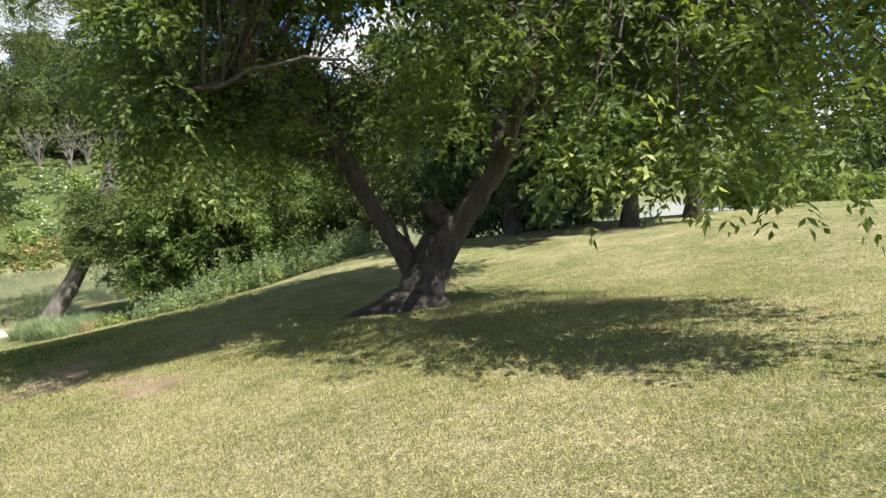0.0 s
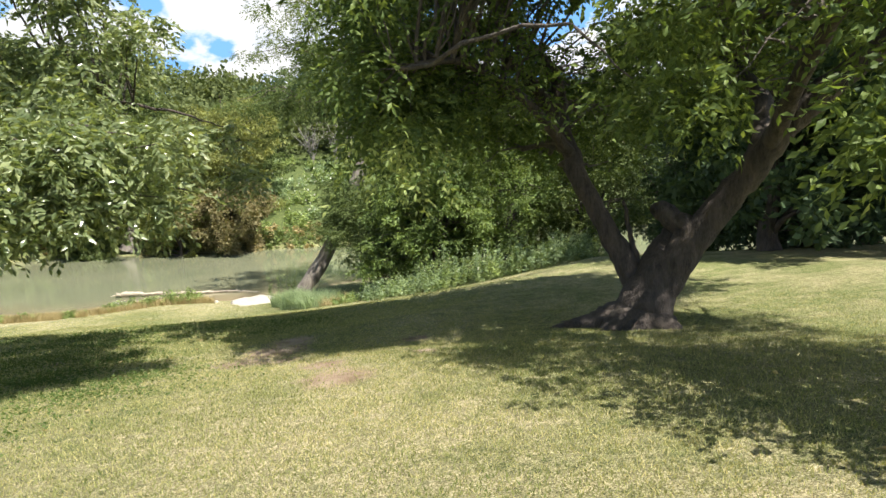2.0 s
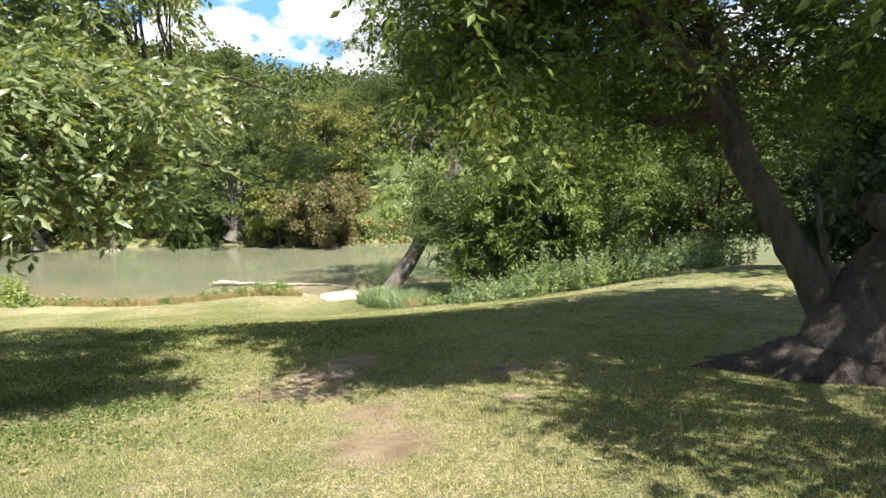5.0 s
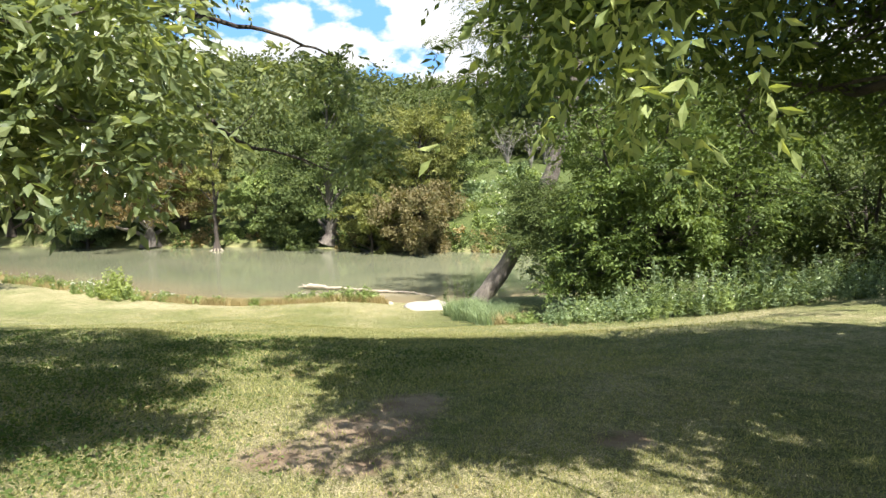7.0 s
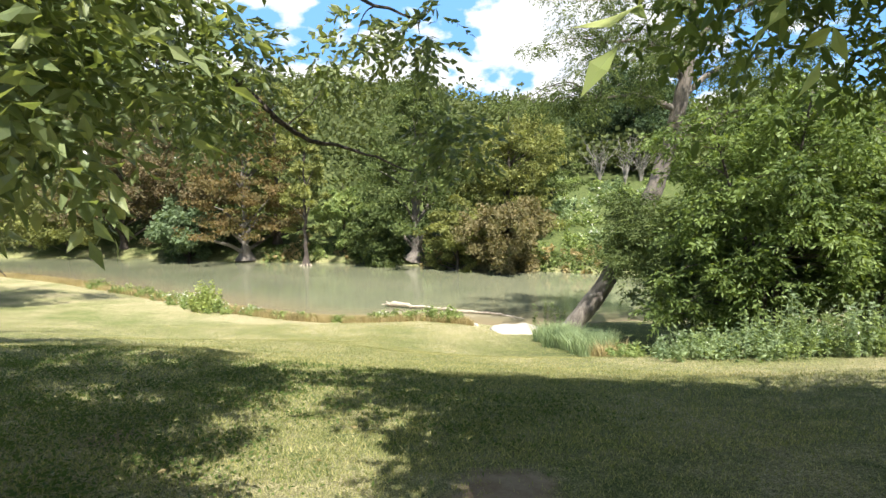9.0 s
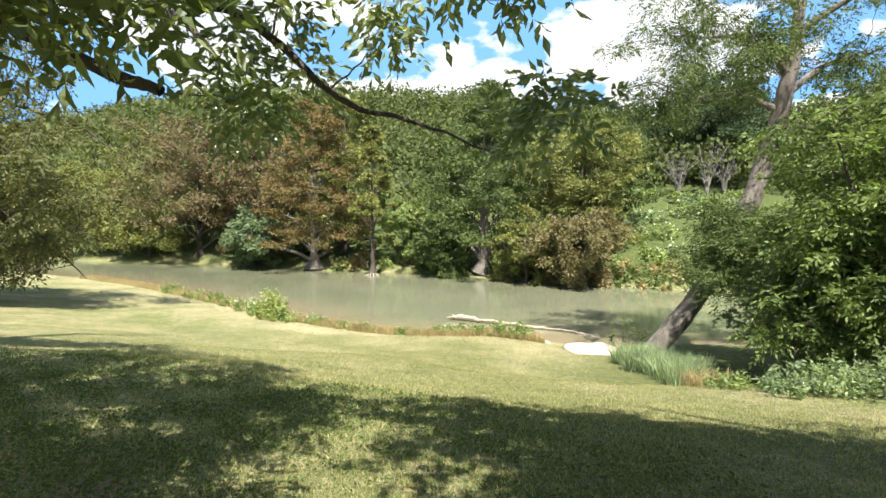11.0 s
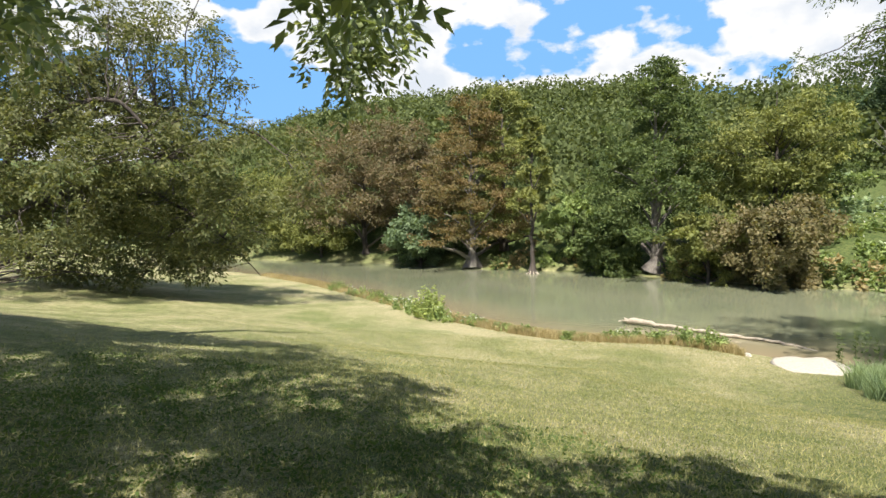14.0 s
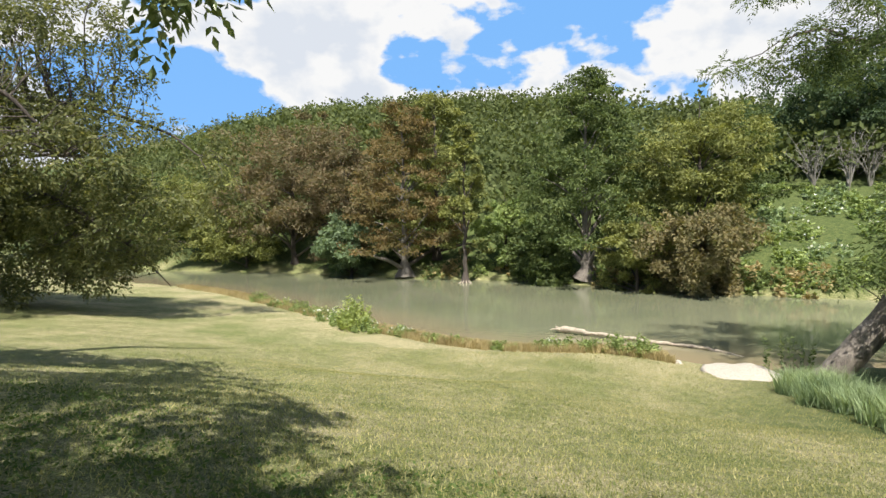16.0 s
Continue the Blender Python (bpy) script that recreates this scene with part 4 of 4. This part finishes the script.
slab("gravel_bar", 12.3, 22.3, 3.0, 4.2, 0.17, M_SAND, "pale gravel patch at the water's edge", "gravel", 3.3, turn=-25)
slab("mud_bank", 13.0, 26.0, 5.5, 2.4, 0.14, plain("wet_mud", (0.13, 0.085, 0.05), (0.27, 0.19, 0.12), 4, 0.6), "reddish wet mud at the waterline", "mud", 8.1, turn=-10)
for k, (x, y, w) in enumerate([(-1.9, 31.8, 0.7), (-1.3, 31.3, 0.45), (4.1, 29.0, 0.4), (10.4, 24.6, 0.4)]):
    slab("bank_stone", x, y, w, w * 0.7, w * 0.35, M_STONE, "pale limestone lying at the water's edge", "stone", 20 + k, "stones on the bank", turn=40 * k)
drift = thing("driftwood_log", 6.35, 34.2, 0.05, "long bleached driftwood log lying in the shallows", "log")
line = bend([(0, 0, 0.12), (0.7, -0.5, 0.2), (2.0, -1.55, 0.14), (4.6, -3.5, 0.06), (7.0, -5.3, 0.02), (8.2, -6.9, -0.08)], 7, 0.015, gen)
v, f = tubes([(line, np.interp(np.linspace(0, 1, len(line)), [0, 0.08, 0.3, 1], [0.1, 0.22, 0.13, 0.05]))], 10)
part("trunk", mesh_from("trunk", noise_push(v, 0.05), f, [M_LOG], True), drift)
for e in [(-0.55, 0.1, 0.12), (-0.35, -0.45, 0.25), (-0.15, 0.4, 0.3)]:
    v, f = tubes([(bend([(0.2, -0.1, 0.12), np.array(e) * 0.5 + (0, 0, 0.1), e], 4), np.linspace(0.1, 0.02, 9))], 6)
    part("root_stub", mesh_from("root_stub", v, f, [M_LOG], True), drift)

# ---- far bank ----
far_kind = dict(leaves=135)
tree("bald_cypress", -8, 73.5, 22.5, 17, L_RUST, "tall rust-brown bald cypress at the water's edge", seed=11, shape="cone", clumps=210, base=0.19, size=0.34, bark=M_BARK_PALE, flare=3, flat=0.32, **far_kind)
tree("bald_cypress", -4, 77, 22.5, 14, L_OLIVE, "yellow-green bald cypress behind the rusty one", seed=31, shape="cone", clumps=170, base=0.1, size=0.34, flat=0.35, **far_kind)
tree("bald_cypress", 0, 66, 19, 5.5, L_OLIVE, "slender yellow-green bald cypress standing in the shallows", seed=12, shape="cone", clumps=60, base=0.42, size=0.4, bark=M_BARK, flare=2.2, z=-0.3, trunk=0.3, **far_kind)
tree("bald_cypress", 13.4, 63.2, 22.5, 17, L_GREEN, "tall dark green bald cypress on the far bank", seed=13, shape="cone", clumps=240, base=0.2, size=0.34, bark=M_BARK_PALE, flare=3, flat=0.4, **far_kind)
tree("bald_cypress", 24.5, 60, 17.5, 17, L_OLIVE, "broad yellow-green cypress above the far bank", seed=14, clumps=240, base=0.03, size=0.34, flat=0.4, **far_kind)
tree("bank_tree", 31, 69, 14, 13, L_GREEN, "rounded green tree above the far bank", seed=32, clumps=190, base=0.03, size=0.34, **far_kind)
tree("drooping_shrub", 21.3, 53.0, 8.6, 9.5, L_TAN, "brown drooping brush overhanging the water", "shrub", seed=15, clumps=170, base=0.04, size=0.36, flat=1.3, lean=(0.8, -1.5), **far_kind)
tree("bank_shrub", 17.0, 55.8, 9, 8, L_OLIVE, "olive-green brush beside the drooping brown brush", "shrub", seed=39, clumps=130, base=0.05, size=0.36, flat=0.6, **far_kind)
tree("bank_shrub", 9.2, 62.8, 4.5, 5, L_GREEN, "dark green brush at the foot of the cypress", "shrub", seed=33, clumps=90, base=0.07, size=0.42, **far_kind)
tree("bank_shrub", 8.5, 65.6, 8, 8, L_GREEN, "green brush on the far bank", "shrub", seed=34, clumps=110, base=0.07, size=0.34, **far_kind)
tree("broadleaf_shrub", -16, 78, 8.5, 13, L_BLUE, "dark blue-green broadleaf shrub leaning over the river", "shrub", seed=16, clumps=130, base=0.07, size=0.55, **far_kind)
tree("bank_tree", -27, 87.5, 21, 20, L_ROSE, "faded reddish tree on the far bank", seed=17, clumps=250, base=0.07, size=0.42, **far_kind)
tree("bank_tree", -18, 84, 21, 15, L_ROSE, "grey-brown thinning tree on the far bank", seed=35, clumps=170, base=0.07, size=0.42, **far_kind)
tree("bank_tree", -42, 93.5, 16, 20, L_OLIVE, "olive and brown tree on the far bank", seed=18, clumps=210, base=0.07, size=0.42, **far_kind)
tree("bank_tree", -35, 88.5, 8, 13, L_OLIVE, "low olive tree hanging over the water", seed=36, clumps=120, base=0.07, size=0.4, **far_kind)
tree("bank_tree", -58, 103, 17, 21, L_GREEN, "green tree on the far bank upstream", seed=19, clumps=190, base=0.07, size=0.42, **far_kind)
tree("bank_tree", -74, 113, 18, 22, L_OLIVE, "olive tree on the far bank upstream", seed=37, clumps=170, base=0.07, size=0.48, **far_kind)
tree("bank_tree", -95, 124, 18, 24, L_GREEN, "green tree far upstream", seed=38, clumps=160, base=0.07, size=0.5, **far_kind)
tree("willow_shrub", 5.0, 71, 10, 8, L_WEED, "pale green shrub between two cypresses", "shrub", seed=20, clumps=110, base=0.07, size=0.34, **far_kind)
tree("hill_oak", 60, 92, 21, 25, L_DARK, "dark rounded oak on the far slope", seed=21, clumps=260, base=0.1, size=0.5, **far_kind)
tree("hill_oak", 78, 78, 19, 22, L_GREEN, "green rounded oak on the far slope", seed=22, clumps=200, base=0.1, size=0.5, **far_kind)


shallows = [o for o in scene.objects if o.get("label", "").startswith("slender")][0]
for k in range(9):
    a = k * 0.7
    e = np.array([math.cos(a), math.sin(a), 0])
    line = bend([(0, 0, 1.3), e * 0.25 + (0, 0, 0.75), e * 0.6 + (0, 0, 0.4), e * (0.9 + 0.4 * (k % 3))], 4)
    v, f = tubes([(line, np.linspace(0.1, 0.045, len(line)))], 6)
    part("root", mesh_from("root", v, f, [M_LOG], True), shallows, "pale exposed root")


def dead_shrub(x, y, tall, seed):
    gen = np.random.default_rng(seed)
    ob = thing("dead_shrub", x, y, lay(x, y), "bare grey dead shrub on the far slope", "shrub", "dead shrubs")
    for k in range(9):
        a = gen.random() * 6.28
        e = np.array([math.cos(a) * tall * 0.45, math.sin(a) * tall * 0.45, tall * gen.uniform(0.7, 1)])
        paths = [(bend([(0, 0, -0.1), e * (0.3, 0.3, 0.5), e], 5, 0.06, gen), np.linspace(0.11, 0.02, 11))]
        for j in range(4):
            s = paths[0][0][4 + j]
            paths.append((bend([s, s + gen.normal(0, 0.5, 3) + (0, 0, 0.7), s + gen.normal(0, 0.9, 3) + (0, 0, 1.5)], 4, 0.04, gen), np.linspace(0.05, 0.012, 9)))
        v, f = tubes(paths, 5)
        part("branch", mesh_from("branch", v, f, [M_DEAD], True), ob)


dead_shrub(47, 80, 8, 1)
dead_shrub(51, 79, 8.5, 2)
dead_shrub(55, 81, 7, 3)

# rough herbs over the open far slope
gen = np.random.default_rng(90)
for k in range(260):
    x, y = gen.uniform(22, 78), gen.uniform(20, 92)
    d = float(away(FAR_SHORE, np.array([x]), np.array([y]))[0])
    if not 0.6 < d < 36:
        continue
    herb("slope_herb", x, y, gen.uniform(2.6, 4.6), gen.uniform(1.0, 2.2), L_STRAW if d < 3.5 and k % 2 else (L_WEED if k % 5 else L_REED), "rough leafy herbs on the far slope", 300 + k, 330, 0.42,
         14 if d > 8 and k % 3 == 0 else 0, group="herbs on the far slope")
for k in range(60):
    u = gen.random() * 9
    i = 7 + int(u)
    p = FAR_SHORE[i] + (FAR_SHORE[i + 1] - FAR_SHORE[i]) * (u % 1) if i + 1 < len(FAR_SHORE) else FAR_SHORE[-1]
    herb("shore_brush", p[0] + gen.normal(0, 0.6), p[1] + 1.0 + gen.random(), 3.2, gen.uniform(0.9, 1.9), (L_STRAW, L_WEED, L_GREEN, L_GREEN)[k % 4], "low brush along the far waterline", 500 + k, 260, 0.36, group="brush on the far waterline")


def far_woods():
    gen = np.random.default_rng(3)
    sets = []
    xs, ys = gen.uniform(-230, 170, 4100), gen.uniform(-20, 290, 4100)
    far = away(FAR_SHORE, xs, ys)
    keep = (far > 9) & (far < 135) & ~((xs > 27) & (far < 38)) & ~((xs > 58) & (ys < 24))
    for x, y, d, zz in zip(xs[keep], ys[keep], far[keep], height(xs[keep], ys[keep])):
        h = gen.uniform(6.5, 11.5)
        m = 20
        c = crown_clumps((x, y, zz + h * 0.5), (h * 0.55, h * 0.55, h * 0.46), m, gen, seed=x)
        at, dd = scattered(c, np.full((m, 1), h * 0.18) * [[1, 1, 0.7]], 9 if d > 60 else 12, gen)
        n = len(at)
        s = h * (0.08 if d > 60 else 0.07)
        sets.append(leaf_faces(at, dd + gen.normal(0, 0.5, dd.shape), s * gen.uniform(0.7, 1.5, n), s * 0.6 * gen.uniform(0.7, 1.3, n), gen, fine=False))
    v, f = merge(sets)
    tagged(new("far_woods", mesh_from("far_woods", v, f, [L_HILL])), "dense green woods over the far hills", "woods", kind="stuff")


far_woods()


# ---- clouds ----
def cloud_backdrop():
    """A far curved sheet of fair-weather cloud with open blue between."""
    mat, nt, bsdf = material("cumulus")
    nt.nodes.remove(bsdf)
    where = nt.nodes.new("ShaderNodeTexCoord").outputs["Object"]
    big = noise_tex(nt, 0.0017, 9.0, 0.5, where, (1, 1, 2.0))
    puffs = noise_tex(nt, 0.0062, 6.0, 0.5, where, (1, 1, 1.4))
    mask = ramp(nt, mix(nt, 0.22, big, puffs), [(0.472, (0, 0, 0)), (0.502, (1, 1, 1))])
    shade = ramp(nt, mix(nt, 0.45, big, puffs), [(0.44, (1, 1, 1)), (0.52, (1, 1, 1)), (0.60, (0.78, 0.83, 0.91))])
    glow = nt.nodes.new("ShaderNodeEmission")
    nt.links.new(shade, glow.inputs["Color"])
    glow.inputs["Strength"].default_value = 0.5
    air = nt.nodes.new("ShaderNodeEmission")
    air.inputs["Color"].default_value = (0.2, 0.47, 0.92, 1)
    air.inputs["Strength"].default_value = 0.62
    clear = nt.nodes.new("ShaderNodeBsdfTransparent")
    blue = nt.nodes.new("ShaderNodeMixShader")
    blue.inputs[0].default_value = 0.85
    nt.links.new(clear.outputs[0], blue.inputs[1])
    nt.links.new(air.outputs[0], blue.inputs[2])
    both = nt.nodes.new("ShaderNodeMixShader")
    nt.links.new(mask, both.inputs[0])
    nt.links.new(blue.outputs[0], both.inputs[1])
    nt.links.new(glow.outputs[0], both.inputs[2])
    nt.links.new(both.outputs[0], nt.nodes["Material Output"].inputs["Surface"])
    az, el = np.linspace(0, 2 * np.pi, 73), np.radians(np.linspace(-2, 43, 20))
    A, E = np.meshgrid(az, el)
    v = 2200 * np.stack([np.cos(E) * np.sin(A), np.cos(E) * np.cos(A), np.sin(E)], -1).reshape(-1, 3)
    i = np.arange(19 * 73).reshape(19, 73)[:, :-1].ravel()
    ob = new("backdrop", mesh_from("backdrop", v, np.stack([i, i + 1, i + 74, i + 73], -1), [mat], True))
    tagged(ob, "white fair-weather clouds with blue sky between", "sky", kind="structure")


cloud_backdrop()
# END
